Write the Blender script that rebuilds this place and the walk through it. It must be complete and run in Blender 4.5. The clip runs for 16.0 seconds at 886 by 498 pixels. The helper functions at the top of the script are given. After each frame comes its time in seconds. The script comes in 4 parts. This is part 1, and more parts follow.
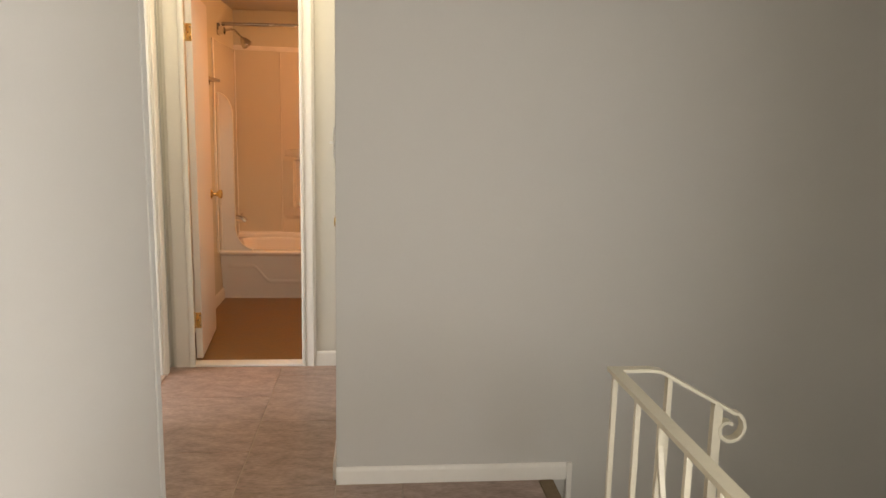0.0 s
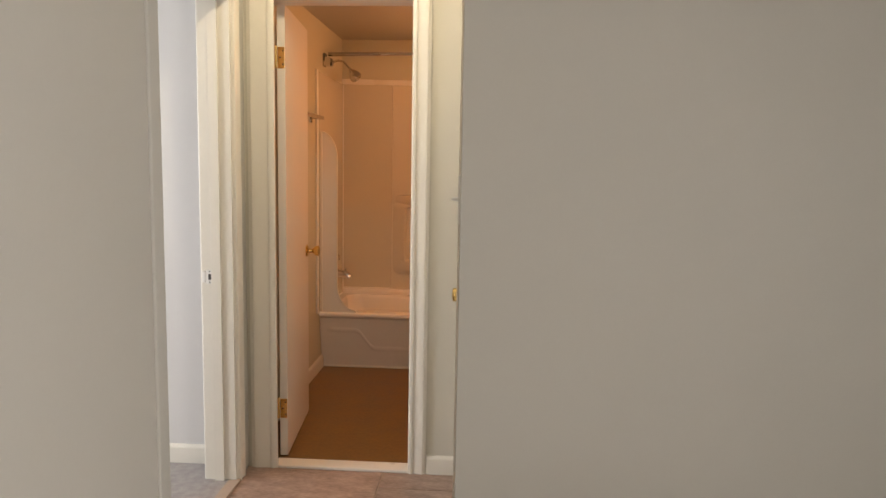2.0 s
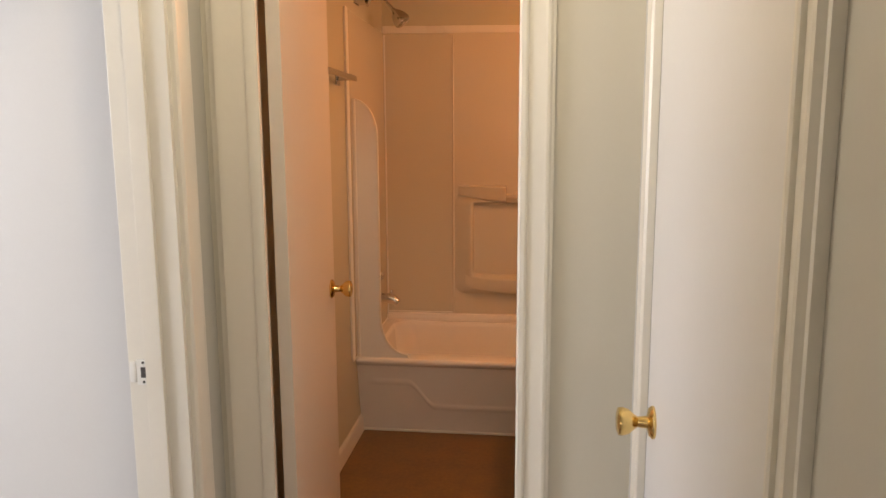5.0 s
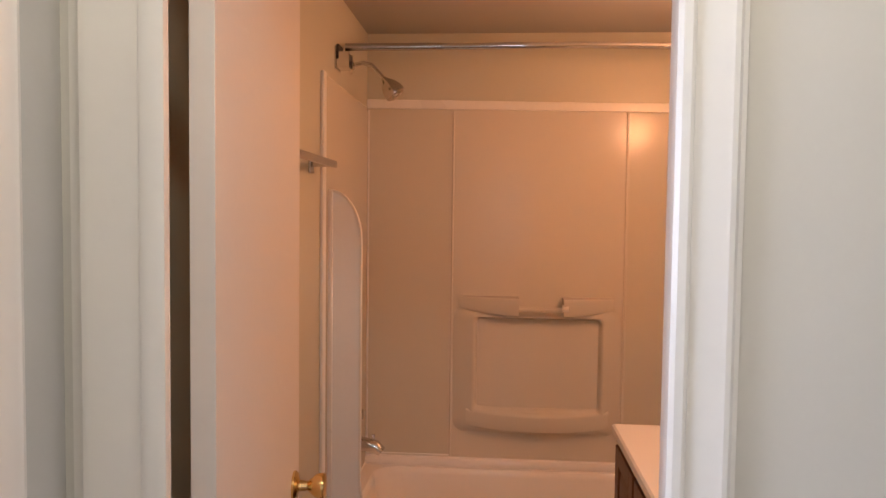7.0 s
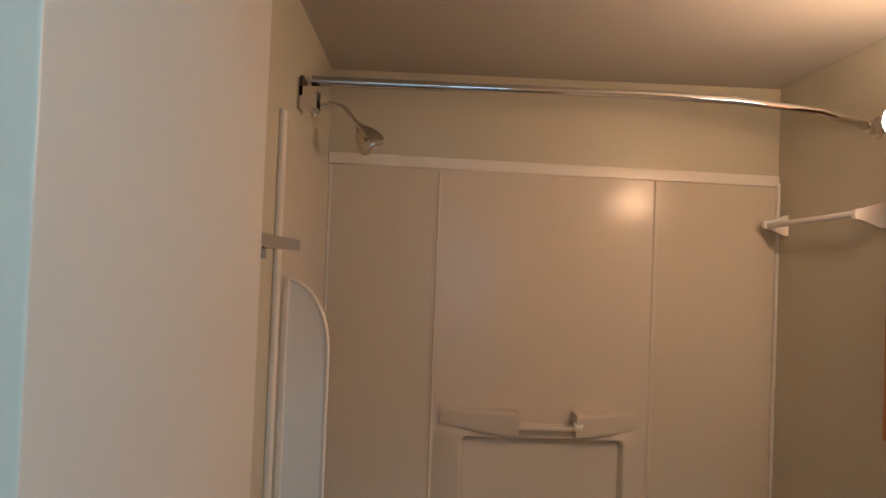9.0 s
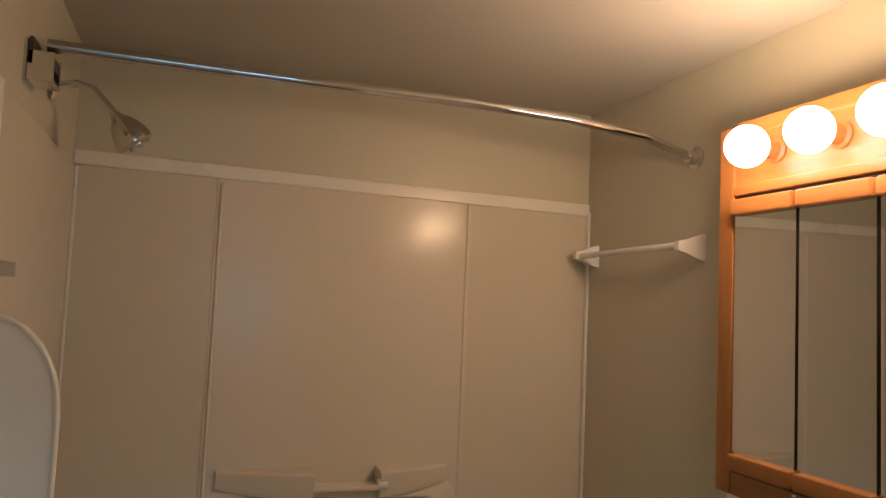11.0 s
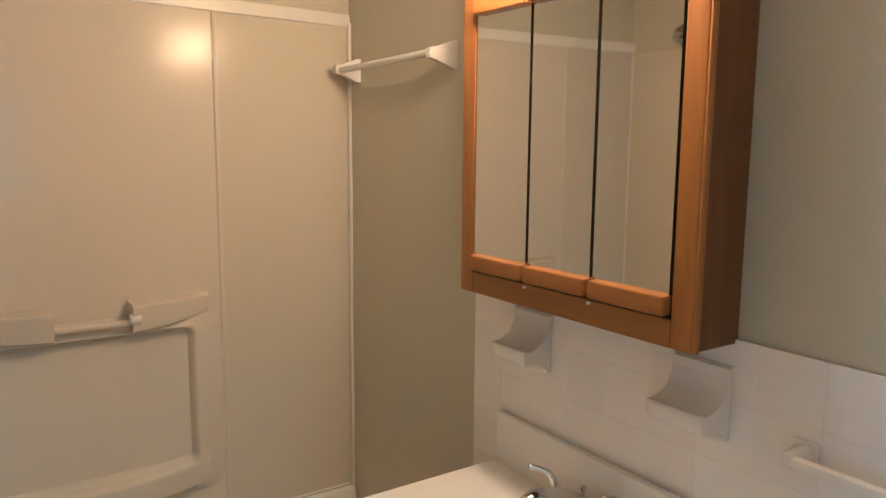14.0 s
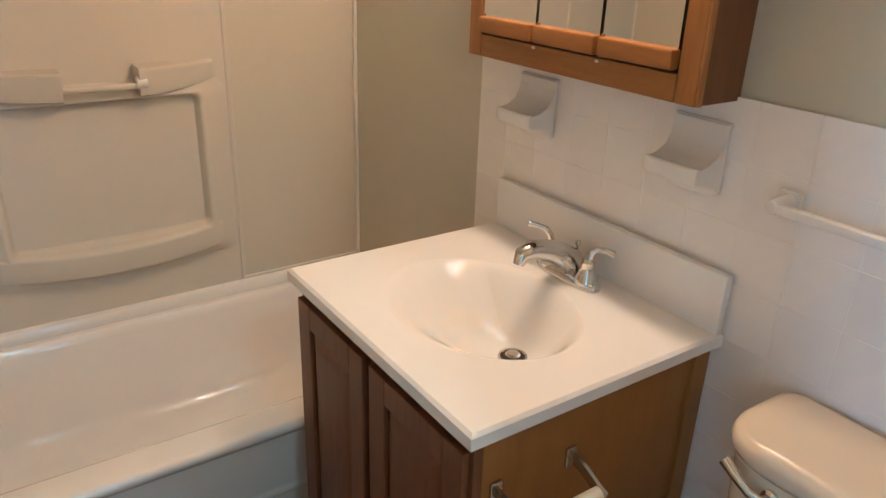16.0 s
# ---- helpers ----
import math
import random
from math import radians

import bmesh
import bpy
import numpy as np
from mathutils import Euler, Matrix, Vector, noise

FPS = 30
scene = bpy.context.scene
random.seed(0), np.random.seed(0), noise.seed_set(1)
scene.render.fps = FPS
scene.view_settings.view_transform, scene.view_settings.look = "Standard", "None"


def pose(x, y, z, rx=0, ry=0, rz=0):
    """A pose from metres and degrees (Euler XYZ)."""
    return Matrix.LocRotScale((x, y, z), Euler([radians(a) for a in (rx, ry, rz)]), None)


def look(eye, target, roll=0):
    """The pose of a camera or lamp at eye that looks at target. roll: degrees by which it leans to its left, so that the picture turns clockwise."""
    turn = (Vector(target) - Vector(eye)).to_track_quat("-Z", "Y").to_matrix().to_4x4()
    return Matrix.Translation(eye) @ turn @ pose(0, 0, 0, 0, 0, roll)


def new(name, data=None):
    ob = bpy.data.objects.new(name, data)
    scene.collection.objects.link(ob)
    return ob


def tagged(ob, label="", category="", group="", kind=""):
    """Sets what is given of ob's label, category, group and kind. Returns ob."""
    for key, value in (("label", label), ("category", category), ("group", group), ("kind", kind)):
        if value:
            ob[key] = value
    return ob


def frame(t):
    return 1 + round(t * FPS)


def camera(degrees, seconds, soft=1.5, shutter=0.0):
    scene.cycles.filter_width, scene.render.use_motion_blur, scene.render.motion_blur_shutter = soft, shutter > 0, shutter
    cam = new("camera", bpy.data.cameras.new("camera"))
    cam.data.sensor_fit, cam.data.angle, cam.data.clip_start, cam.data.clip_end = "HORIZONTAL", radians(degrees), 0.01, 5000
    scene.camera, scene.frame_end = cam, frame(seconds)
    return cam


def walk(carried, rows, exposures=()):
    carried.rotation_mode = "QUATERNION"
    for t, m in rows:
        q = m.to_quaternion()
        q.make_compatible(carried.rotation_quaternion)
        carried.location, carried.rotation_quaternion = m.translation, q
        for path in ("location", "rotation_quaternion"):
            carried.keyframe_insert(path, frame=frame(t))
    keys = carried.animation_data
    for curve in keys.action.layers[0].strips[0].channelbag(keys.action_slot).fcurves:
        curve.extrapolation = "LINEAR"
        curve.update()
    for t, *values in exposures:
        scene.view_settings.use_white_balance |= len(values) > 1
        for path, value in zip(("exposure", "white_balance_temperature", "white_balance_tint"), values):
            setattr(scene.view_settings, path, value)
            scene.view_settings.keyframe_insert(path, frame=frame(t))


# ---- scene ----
cam = camera(62.5, 16.0)
PATH = [
    (0, (0.106, -0.005, 1.345), (0.288, 1.959, 1.013), 1.2),
    (0.5, (0.121, 0.193, 1.349), (0.141, 2.169, 1.042), 1.2),
    (1, (0.059, 0.449, 1.364), (0.038, 2.43, 1.09), 0.9),
    (1.5, (0.033, 0.649, 1.356), (-0.023, 2.633, 1.11), 1.0),
    (2, (0.028, 0.907, 1.362), (-0.096, 2.889, 1.13), 1.0),
    (2.5, (-0.03, 1.179, 1.351), (-0.193, 3.157, 1.106), 0.0),
    (3, (-0.09, 1.443, 1.361), (-0.237, 3.419, 1.086), -0.5),
    (3.2, (-0.11, 1.543, 1.354), (-0.268, 3.516, 1.069), -0.2),
    (5.3, (-0.319, 2.493, 1.395), (-0.59, 4.451, 1.088), -0.4),
    (5.5, (-0.351, 2.581, 1.387), (-0.643, 4.539, 1.104), -0.4),
    (6, (-0.4, 2.779, 1.419), (-0.659, 4.748, 1.182), -1.5),
    (6.5, (-0.473, 2.982, 1.455), (-0.619, 4.97, 1.293), -0.9),
    (7, (-0.497, 3.147, 1.481), (-0.646, 5.139, 1.382), 0.7),
    (7.5, (-0.511, 3.3, 1.482), (-0.691, 5.291, 1.44), 1.6),
    (8, (-0.598, 3.503, 1.521), (-0.749, 5.497, 1.514), 1.9),
    (8.2, (-0.649, 3.581, 1.556), (-0.764, 5.577, 1.552), 1.9),
    (10.3, (-0.761, 4.096, 1.606), (-0.349, 6.047, 1.76), 2.5),
    (10.5, (-0.763, 4.128, 1.607), (-0.278, 6.062, 1.758), 2.4),
    (11, (-0.75, 4.176, 1.606), (-0.109, 6.065, 1.751), 2.5),
    (11.5, (-0.704, 4.204, 1.603), (0.059, 6.048, 1.742), 2.6),
    (12, (-0.676, 4.208, 1.604), (0.238, 5.983, 1.718), 2.0),
    (12.5, (-0.654, 4.201, 1.6), (0.372, 5.917, 1.665), 1.4),
    (13, (-0.636, 4.192, 1.588), (0.451, 5.871, 1.569), 0.9),
    (13.5, (-0.616, 4.191, 1.57), (0.498, 5.846, 1.425), 0.6),
    (14, (-0.597, 4.189, 1.551), (0.514, 5.828, 1.269), 0.5),
    (14.5, (-0.59, 4.185, 1.515), (0.513, 5.803, 1.109), 1.0),
    (15, (-0.612, 4.174, 1.503), (0.484, 5.759, 0.968), 1.2),
    (15.5, (-0.633, 4.16, 1.491), (0.447, 5.705, 0.824), 1.6),
    (16, (-0.652, 4.146, 1.476), (0.396, 5.653, 0.683), 2.0),
]
LIGHT = [
    (0.0, 0.26, 6550, 11),
    (0.7, 0.16, 6550, 11),
    (1.5, -0.02, 6650, 12),
    (3.2, -0.10, 6650, 12),
    (5.5, -0.06, 6600, 15),
    (6.5, 0.0, 5750, 19),
    (7.5, -0.04, 5150, 15),
    (8.2, -0.18, 4430, -1),
    (10.3, -0.45, 3800, -14),
    (11.2, -0.51, 3850, -17),
    (12.0, -0.57, 3920, -19),
    (13.0, -0.26, 3920, -18),
    (14.0, 0.33, 3650, -18),
    (15.0, 0.50, 3570, -16),
    (16.0, 0.57, 3600, -16),
]
walk(cam, [(t, look(eye, target, roll)) for t, eye, target, roll in PATH], LIGHT)

# ---- world and lamps ----
world = bpy.data.worlds.new("sky")
scene.world = world
world.use_nodes = True
sky = world.node_tree.nodes.new("ShaderNodeTexSky")
sky.sky_type = "NISHITA"
sky.sun_disc = False
sky.sun_elevation = radians(38)
sky.sun_rotation = radians(200)
world.node_tree.links.new(sky.outputs[0], world.node_tree.nodes["Background"].inputs[0])
world.node_tree.nodes["Background"].inputs[1].default_value = 0.1


def area_lamp(name, eye, target, w, h, power, colour, spread=180):
    data = bpy.data.lights.new(name, "AREA")
    data.shape, data.size, data.size_y, data.energy, data.color = "RECTANGLE", w, h, power, colour
    data.spread = radians(spread)
    ob = new(name, data)
    ob.matrix_world = look(eye, target)
    return ob


HALL_W = 21.5
BULB_W = 9.3
BULB_COLOUR = (1.0, 0.370, 0.100)
area_lamp("landing_window_light", (0.45, -2.93, 1.45), (0.2, 3.0, 1.2), 1.6, 1.15, 22, (1.0, 0.97, 0.92))
area_lamp("stair_window_light", (2.46, -0.50, 1.25), (-0.45, 0.30, 1.1), 1.5, 1.1, 44, (1.0, 0.975, 0.94), 118)
area_lamp("bedroom_window_light", (-3.92, 2.6, 1.5), (-1.0, 3.4, 1.1), 1.3, 1.2, 86, (0.91, 0.945, 1.0))


# ---- materials ----
def material(name, colour, rough=0.5, metal=0.0, vary=0.06, scale=6.0, fine=60.0, bump=0.1, depth=0.002, coat=0.0, stretch=(1, 1, 1), second=None, rough_vary=0.08, island=0.0):
    m = bpy.data.materials.new(name)
    m.use_nodes = True
    nt = m.node_tree
    n, l = nt.nodes, nt.links
    b = n["Principled BSDF"]
    co = n.new("ShaderNodeTexCoord")
    mp = n.new("ShaderNodeMapping")
    mp.inputs["Scale"].default_value = stretch
    l.new(co.outputs["Object"], mp.inputs[0])
    big = n.new("ShaderNodeTexNoise")
    big.inputs["Scale"].default_value, big.inputs["Detail"].default_value = scale, 2.5
    small = n.new("ShaderNodeTexNoise")
    small.inputs["Scale"].default_value, small.inputs["Detail"].default_value = fine, 4
    l.new(mp.outputs[0], big.inputs[0])
    l.new(mp.outputs[0], small.inputs[0])
    mix = n.new("ShaderNodeMix")
    mix.data_type = "RGBA"
    lo = tuple(c * (1 - vary) for c in colour) if second is None else second
    hi = tuple(min(1, c * (1 + vary)) for c in colour)
    mix.inputs[6].default_value, mix.inputs[7].default_value = (*lo, 1), (*hi, 1)
    add = n.new("ShaderNodeMath")
    add.operation = "MULTIPLY_ADD"
    add.inputs[1].default_value, add.inputs[2].default_value = 0.55, 0.0
    half = n.new("ShaderNodeMath")
    half.operation = "MULTIPLY"
    half.inputs[1].default_value = 0.45
    l.new(small.outputs[0], half.inputs[0])
    l.new(big.outputs[0], add.inputs[0])
    l.new(half.outputs[0], add.inputs[2])
    ramp = n.new("ShaderNodeMapRange")
    ramp.inputs[1].default_value, ramp.inputs[2].default_value = 0.2, 0.8
    l.new(add.outputs[0], ramp.inputs[0])
    l.new(ramp.outputs[0], mix.inputs[0])
    tail = mix.outputs[2]
    if island:
        info = n.new("ShaderNodeObjectInfo")
        hsv = n.new("ShaderNodeHueSaturation")
        mr = n.new("ShaderNodeMapRange")
        mr.inputs[3].default_value, mr.inputs[4].default_value = 1 - island, 1 + island
        l.new(info.outputs["Random"], mr.inputs[0])
        l.new(mr.outputs[0], hsv.inputs["Value"])
        l.new(tail, hsv.inputs["Color"])
        tail = hsv.outputs[0]
    l.new(tail, b.inputs["Base Color"])
    rr = n.new("ShaderNodeMapRange")
    rr.inputs[3].default_value, rr.inputs[4].default_value = max(0.02, rough - rough_vary), min(1, rough + rough_vary)
    l.new(big.outputs[0], rr.inputs[0])
    l.new(rr.outputs[0], b.inputs["Roughness"])
    b.inputs["Metallic"].default_value = metal
    b.inputs["Coat Weight"].default_value = coat
    if bump:
        bp = n.new("ShaderNodeBump")
        bp.inputs["Strength"].default_value, bp.inputs["Distance"].default_value = bump, depth
        l.new(small.outputs[0], bp.inputs["Height"])
        l.new(bp.outputs[0], b.inputs["Normal"])
    return m


def wood(name, light, dark, grain=(1, 1, 14), scale=5.0, rough=0.35, coat=0.3):
    m = bpy.data.materials.new(name)
    m.use_nodes = True
    nt = m.node_tree
    n, l = nt.nodes, nt.links
    b = n["Principled BSDF"]
    co = n.new("ShaderNodeTexCoord")
    mp = n.new("ShaderNodeMapping")
    mp.inputs["Scale"].default_value = grain
    l.new(co.outputs["Object"], mp.inputs[0])
    w = n.new("ShaderNodeTexNoise")
    w.inputs["Scale"].default_value, w.inputs["Detail"].default_value, w.inputs["Distortion"].default_value = scale, 6, 1.2
    f = n.new("ShaderNodeTexNoise")
    f.inputs["Scale"].default_value, f.inputs["Detail"].default_value = scale * 9, 3
    l.new(mp.outputs[0], w.inputs[0])
    l.new(mp.outputs[0], f.inputs[0])
    ramp = n.new("ShaderNodeValToRGB")
    ramp.color_ramp.elements[0].position, ramp.color_ramp.elements[1].position = 0.32, 0.68
    ramp.color_ramp.elements[0].color, ramp.color_ramp.elements[1].color = (*dark, 1), (*light, 1)
    a = n.new("ShaderNodeMath")
    a.operation = "MULTIPLY_ADD"
    a.inputs[1].default_value = 0.7
    s = n.new("ShaderNodeMath")
    s.operation = "MULTIPLY"
    s.inputs[1].default_value = 0.3
    l.new(f.outputs[0], s.inputs[0])
    l.new(w.outputs[0], a.inputs[0])
    l.new(s.outputs[0], a.inputs[2])
    l.new(a.outputs[0], ramp.inputs[0])
    l.new(ramp.outputs[0], b.inputs["Base Color"])
    b.inputs["Roughness"].default_value = rough
    b.inputs["Coat Weight"].default_value, b.inputs["Coat Roughness"].default_value = coat, 0.18
    bp = n.new("ShaderNodeBump")
    bp.inputs["Strength"].default_value, bp.inputs["Distance"].default_value = 0.12, 0.001
    l.new(f.outputs[0], bp.inputs["Height"])
    l.new(bp.outputs[0], b.inputs["Normal"])
    return m


M_WALL = material("greige_wall_paint", (0.515, 0.495, 0.445), 0.6, vary=0.02, scale=1.5, fine=140, bump=0.12, depth=0.001)
# Wall paint lightened and warmed, standing in for the hall lamp's glow.
M_LAMPLITWALL = material("lamplit_wall_paint", (0.60, 0.57, 0.49), 0.5, vary=0.02, scale=1.5, fine=140, bump=0.12, depth=0.001)
M_BEDWALL = material("bedroom_wall_paint", (0.62, 0.61, 0.60), 0.6, vary=0.02, scale=1.5, fine=140, bump=0.12, depth=0.001)
M_BATHWALL = material("bathroom_wall_paint", (0.54, 0.51, 0.39), 0.36, vary=0.01, scale=1.6, fine=120, bump=0.12, depth=0.001, rough_vary=0.0)
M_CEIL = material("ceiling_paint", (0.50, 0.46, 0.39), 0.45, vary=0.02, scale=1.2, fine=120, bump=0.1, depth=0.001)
# Ceiling paint darkened to hold down the bulbs' strong light overhead.
M_DIMCEIL = material("dimmed_ceiling_paint", (0.43, 0.405, 0.36), 0.5, vary=0.03, scale=1.2, fine=120, bump=0.1, depth=0.001)
M_TRIM = material("cream_trim_paint", (0.73, 0.695, 0.62), 0.35, vary=0.03, scale=3.0, fine=50, bump=0.15, depth=0.0015)
M_DOOR = material("white_door_paint", (0.72, 0.68, 0.62), 0.38, vary=0.025, scale=2.5, fine=70, bump=0.12, depth=0.001)
M_CLOSET = material("cool_white_door_paint", (0.72, 0.71, 0.695), 0.38, vary=0.02, scale=2.5, fine=70, bump=0.12, depth=0.001)
# Near-black that stands in for shade inside gaps and openings.
M_GAPSHADE = material("painted_gap_shade", (0.02, 0.015, 0.01), 0.8, vary=0.2)
M_TUB = material("white_tub_enamel", (0.85, 0.81, 0.77), 0.09, vary=0.015, scale=2.5, fine=40, bump=0.03, depth=0.001, coat=0.4, rough_vary=0.04)
M_PANEL = material("surround_panel", (0.60, 0.552, 0.445), 0.20, vary=0.008, scale=2.0, fine=9, bump=0.10, depth=0.003, rough_vary=0.03)
M_CENTRE = material("moulded_centre_panel", (0.635, 0.582, 0.490), 0.19, vary=0.008, scale=2.0, fine=7, bump=0.14, depth=0.004, rough_vary=0.03)
for m in (M_PANEL, M_CENTRE):
    m.node_tree.nodes["Principled BSDF"].inputs["Specular IOR Level"].default_value = 0.24
M_STRIP = material("white_plastic_strip", (0.76, 0.73, 0.67), 0.3, vary=0.03, scale=5.0, fine=60, bump=0.08)
M_SHIELD = material("splash_guard_plastic", (0.80, 0.80, 0.79), 0.25, vary=0.02, scale=4.0, fine=90, bump=0.08)
M_CHROME = material("chrome", (0.68, 0.67, 0.65), 0.08, metal=1.0, vary=0.03, scale=8, fine=60, bump=0.02, rough_vary=0.05)
M_BRUSHED = material("dull_chrome", (0.58, 0.56, 0.52), 0.2, metal=1.0, vary=0.06, scale=8, fine=80, bump=0.04)
M_BRASS = material("polished_brass", (0.78, 0.56, 0.22), 0.18, metal=1.0, vary=0.06, scale=12, fine=80, bump=0.03)
M_MIRROR = material("mirror_glass", (0.88, 0.89, 0.87), 0.02, metal=1.0, vary=0.004, scale=2, fine=20, bump=0.0, rough_vary=0.01)
M_CULTURED = material("cultured_marble_white", (0.80, 0.785, 0.775), 0.09, vary=0.012, scale=3.0, fine=30, bump=0.02, coat=0.1, rough_vary=0.05)
M_TILE = material("white_glazed_tile", (0.84, 0.805, 0.77), 0.16, vary=0.02, scale=5, fine=40, bump=0.06, depth=0.001, rough_vary=0.05, island=0.02)
M_GROUT = material("pale_grout", (0.84, 0.805, 0.77), 0.3, vary=0.02, scale=20, fine=150, bump=0.1)
M_CERAMIC = material("white_ceramic", (0.78, 0.76, 0.73), 0.15, vary=0.015, scale=6, fine=50, bump=0.03, rough_vary=0.05)
M_TOILET = material("almond_vitreous_china", (0.66, 0.58, 0.45), 0.14, vary=0.015, scale=4, fine=40, bump=0.02, coat=0.3, rough_vary=0.04)
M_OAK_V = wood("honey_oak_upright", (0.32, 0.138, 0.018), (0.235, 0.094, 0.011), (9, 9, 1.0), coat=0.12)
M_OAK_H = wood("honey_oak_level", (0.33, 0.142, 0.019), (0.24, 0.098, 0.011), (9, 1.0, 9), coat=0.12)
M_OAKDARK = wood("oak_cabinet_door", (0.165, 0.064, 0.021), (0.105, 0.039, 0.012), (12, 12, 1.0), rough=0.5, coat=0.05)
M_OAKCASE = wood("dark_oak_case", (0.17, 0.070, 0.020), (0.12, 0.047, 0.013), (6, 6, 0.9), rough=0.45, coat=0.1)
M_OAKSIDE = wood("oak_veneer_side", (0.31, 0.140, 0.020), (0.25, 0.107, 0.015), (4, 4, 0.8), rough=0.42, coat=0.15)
M_BATHFLOOR = material("brown_sheet_vinyl", (0.215, 0.116, 0.034), 0.40, vary=0.2, scale=9, fine=55, bump=0.1, second=(0.125, 0.064, 0.019))
M_VINYL = material("mottled_stone_vinyl", (0.43, 0.31, 0.255), 0.36, vary=0.25, scale=9, fine=42, bump=0.12, second=(0.115, 0.072, 0.052), stretch=(1, 2.4, 1), island=0.06)
M_JOINT = material("light_tile_joint", (0.42, 0.33, 0.26), 0.7, vary=0.1, scale=20, fine=90)
M_CARPET = material("bedroom_carpet", (0.40, 0.37, 0.36), 0.95, vary=0.25, scale=30, fine=300, bump=0.8, depth=0.006, second=(0.22, 0.20, 0.20))
M_STAIRCARPET = material("brown_stair_carpet", (0.20, 0.14, 0.08), 0.95, vary=0.25, scale=40, fine=350, bump=0.8, depth=0.005)
M_IRON = material("cream_painted_iron", (0.66, 0.61, 0.47), 0.35, vary=0.06, scale=10, fine=80, bump=0.2)
M_BLACK = material("dark_screw_hole", (0.05, 0.045, 0.04), 0.5, vary=0.2)
M_PLATE = material("white_switch_plastic", (0.78, 0.77, 0.74), 0.3, vary=0.02)

M_BULB = bpy.data.materials.new("frosted_lit_bulb")
M_BULB.use_nodes = True
_b = M_BULB.node_tree.nodes["Principled BSDF"]
_b.inputs["Base Color"].default_value = (0.9, 0.88, 0.85, 1)
_b.inputs["Emission Color"].default_value = (1.0, 0.78, 0.55, 1)
_b.inputs["Emission Strength"].default_value = 14.0

M_DOME = bpy.data.materials.new("frosted_lit_glass")
M_DOME.use_nodes = True
_b = M_DOME.node_tree.nodes["Principled BSDF"]
_b.inputs["Base Color"].default_value = (0.85, 0.82, 0.76, 1)
_b.inputs["Emission Color"].default_value = (1.0, 0.85, 0.62, 1)
_b.inputs["Emission Strength"].default_value = 3.0

M_PANE = bpy.data.materials.new("window_glass")
M_PANE.use_nodes = True
_b = M_PANE.node_tree.nodes["Principled BSDF"]
_b.inputs["Transmission Weight"].default_value, _b.inputs["Roughness"].default_value, _b.inputs["IOR"].default_value = 1.0, 0.02, 1.45


# ---- mesh helpers ----
def box(bm, x0, x1, y0, y1, z0, z1, bevel=0.0, segments=2):
    m = Matrix.LocRotScale(((x0 + x1) / 2, (y0 + y1) / 2, (z0 + z1) / 2), None, (abs(x1 - x0), abs(y1 - y0), abs(z1 - z0)))
    r = bmesh.ops.create_cube(bm, size=1.0, matrix=m)
    if bevel:
        edges = list({e for v in r["verts"] for e in v.link_edges})
        bmesh.ops.bevel(bm, geom=edges, offset=bevel, segments=segments, profile=0.5, affect="EDGES", clamp_overlap=True)
    return bm


def boxes(*rows, bevel=0.0):
    bm = bmesh.new()
    for r in rows:
        box(bm, *r, bevel=bevel)
    return bm


def lathe(bm, profile, m, segments=24):
    """Turn (radius, height) pairs about the local z axis of m."""
    rings = []
    for r, h in profile:
        if r < 1e-6:
            rings.append([bm.verts.new(m @ Vector((0, 0, h)))])
        else:
            rings.append([bm.verts.new(m @ Vector((r * math.cos(2 * math.pi * k / segments), r * math.sin(2 * math.pi * k / segments), h))) for k in range(segments)])
    for a, b in zip(rings, rings[1:]):
        for k in range(segments):
            k2 = (k + 1) % segments
            if len(a) == 1 and len(b) > 1:
                bm.faces.new((a[0], b[k], b[k2]))
            elif len(b) == 1 and len(a) > 1:
                bm.faces.new((a[k], a[k2], b[0]))
            elif len(a) > 1:
                bm.faces.new((a[k], a[k2], b[k2], b[k]))
    for ring, flip in ((rings[0], True), (rings[-1], False)):
        if len(ring) > 1:
            bm.faces.new(list(reversed(ring)) if flip else ring)
    return bm


def tube(bm, points, radius, segments=12, caps=True):
    """A round tube along points; radius is one number or one a point."""
    pts = [Vector(p) for p in points]
    rad = radius if isinstance(radius, (list, tuple)) else [radius] * len(pts)
    rings, prev = [], None
    for i, p in enumerate(pts):
        d = (pts[min(i + 1, len(pts) - 1)] - pts[max(i - 1, 0)]).normalized()
        if prev is None:
            side = d.orthogonal().normalized()
        else:
            side = (prev - d * prev.dot(d)).normalized()
        prev = side
        up = d.cross(side)
        rings.append([bm.verts.new(p + rad[i] * (math.cos(2 * math.pi * k / segments) * side + math.sin(2 * math.pi * k / segments) * up)) for k in range(segments)])
    for a, b in zip(rings, rings[1:]):
        for k in range(segments):
            k2 = (k + 1) % segments
            bm.faces.new((a[k], a[k2], b[k2], b[k]))
    if caps:
        bm.faces.new(list(reversed(rings[0])))
        bm.faces.new(rings[-1])
    return bm


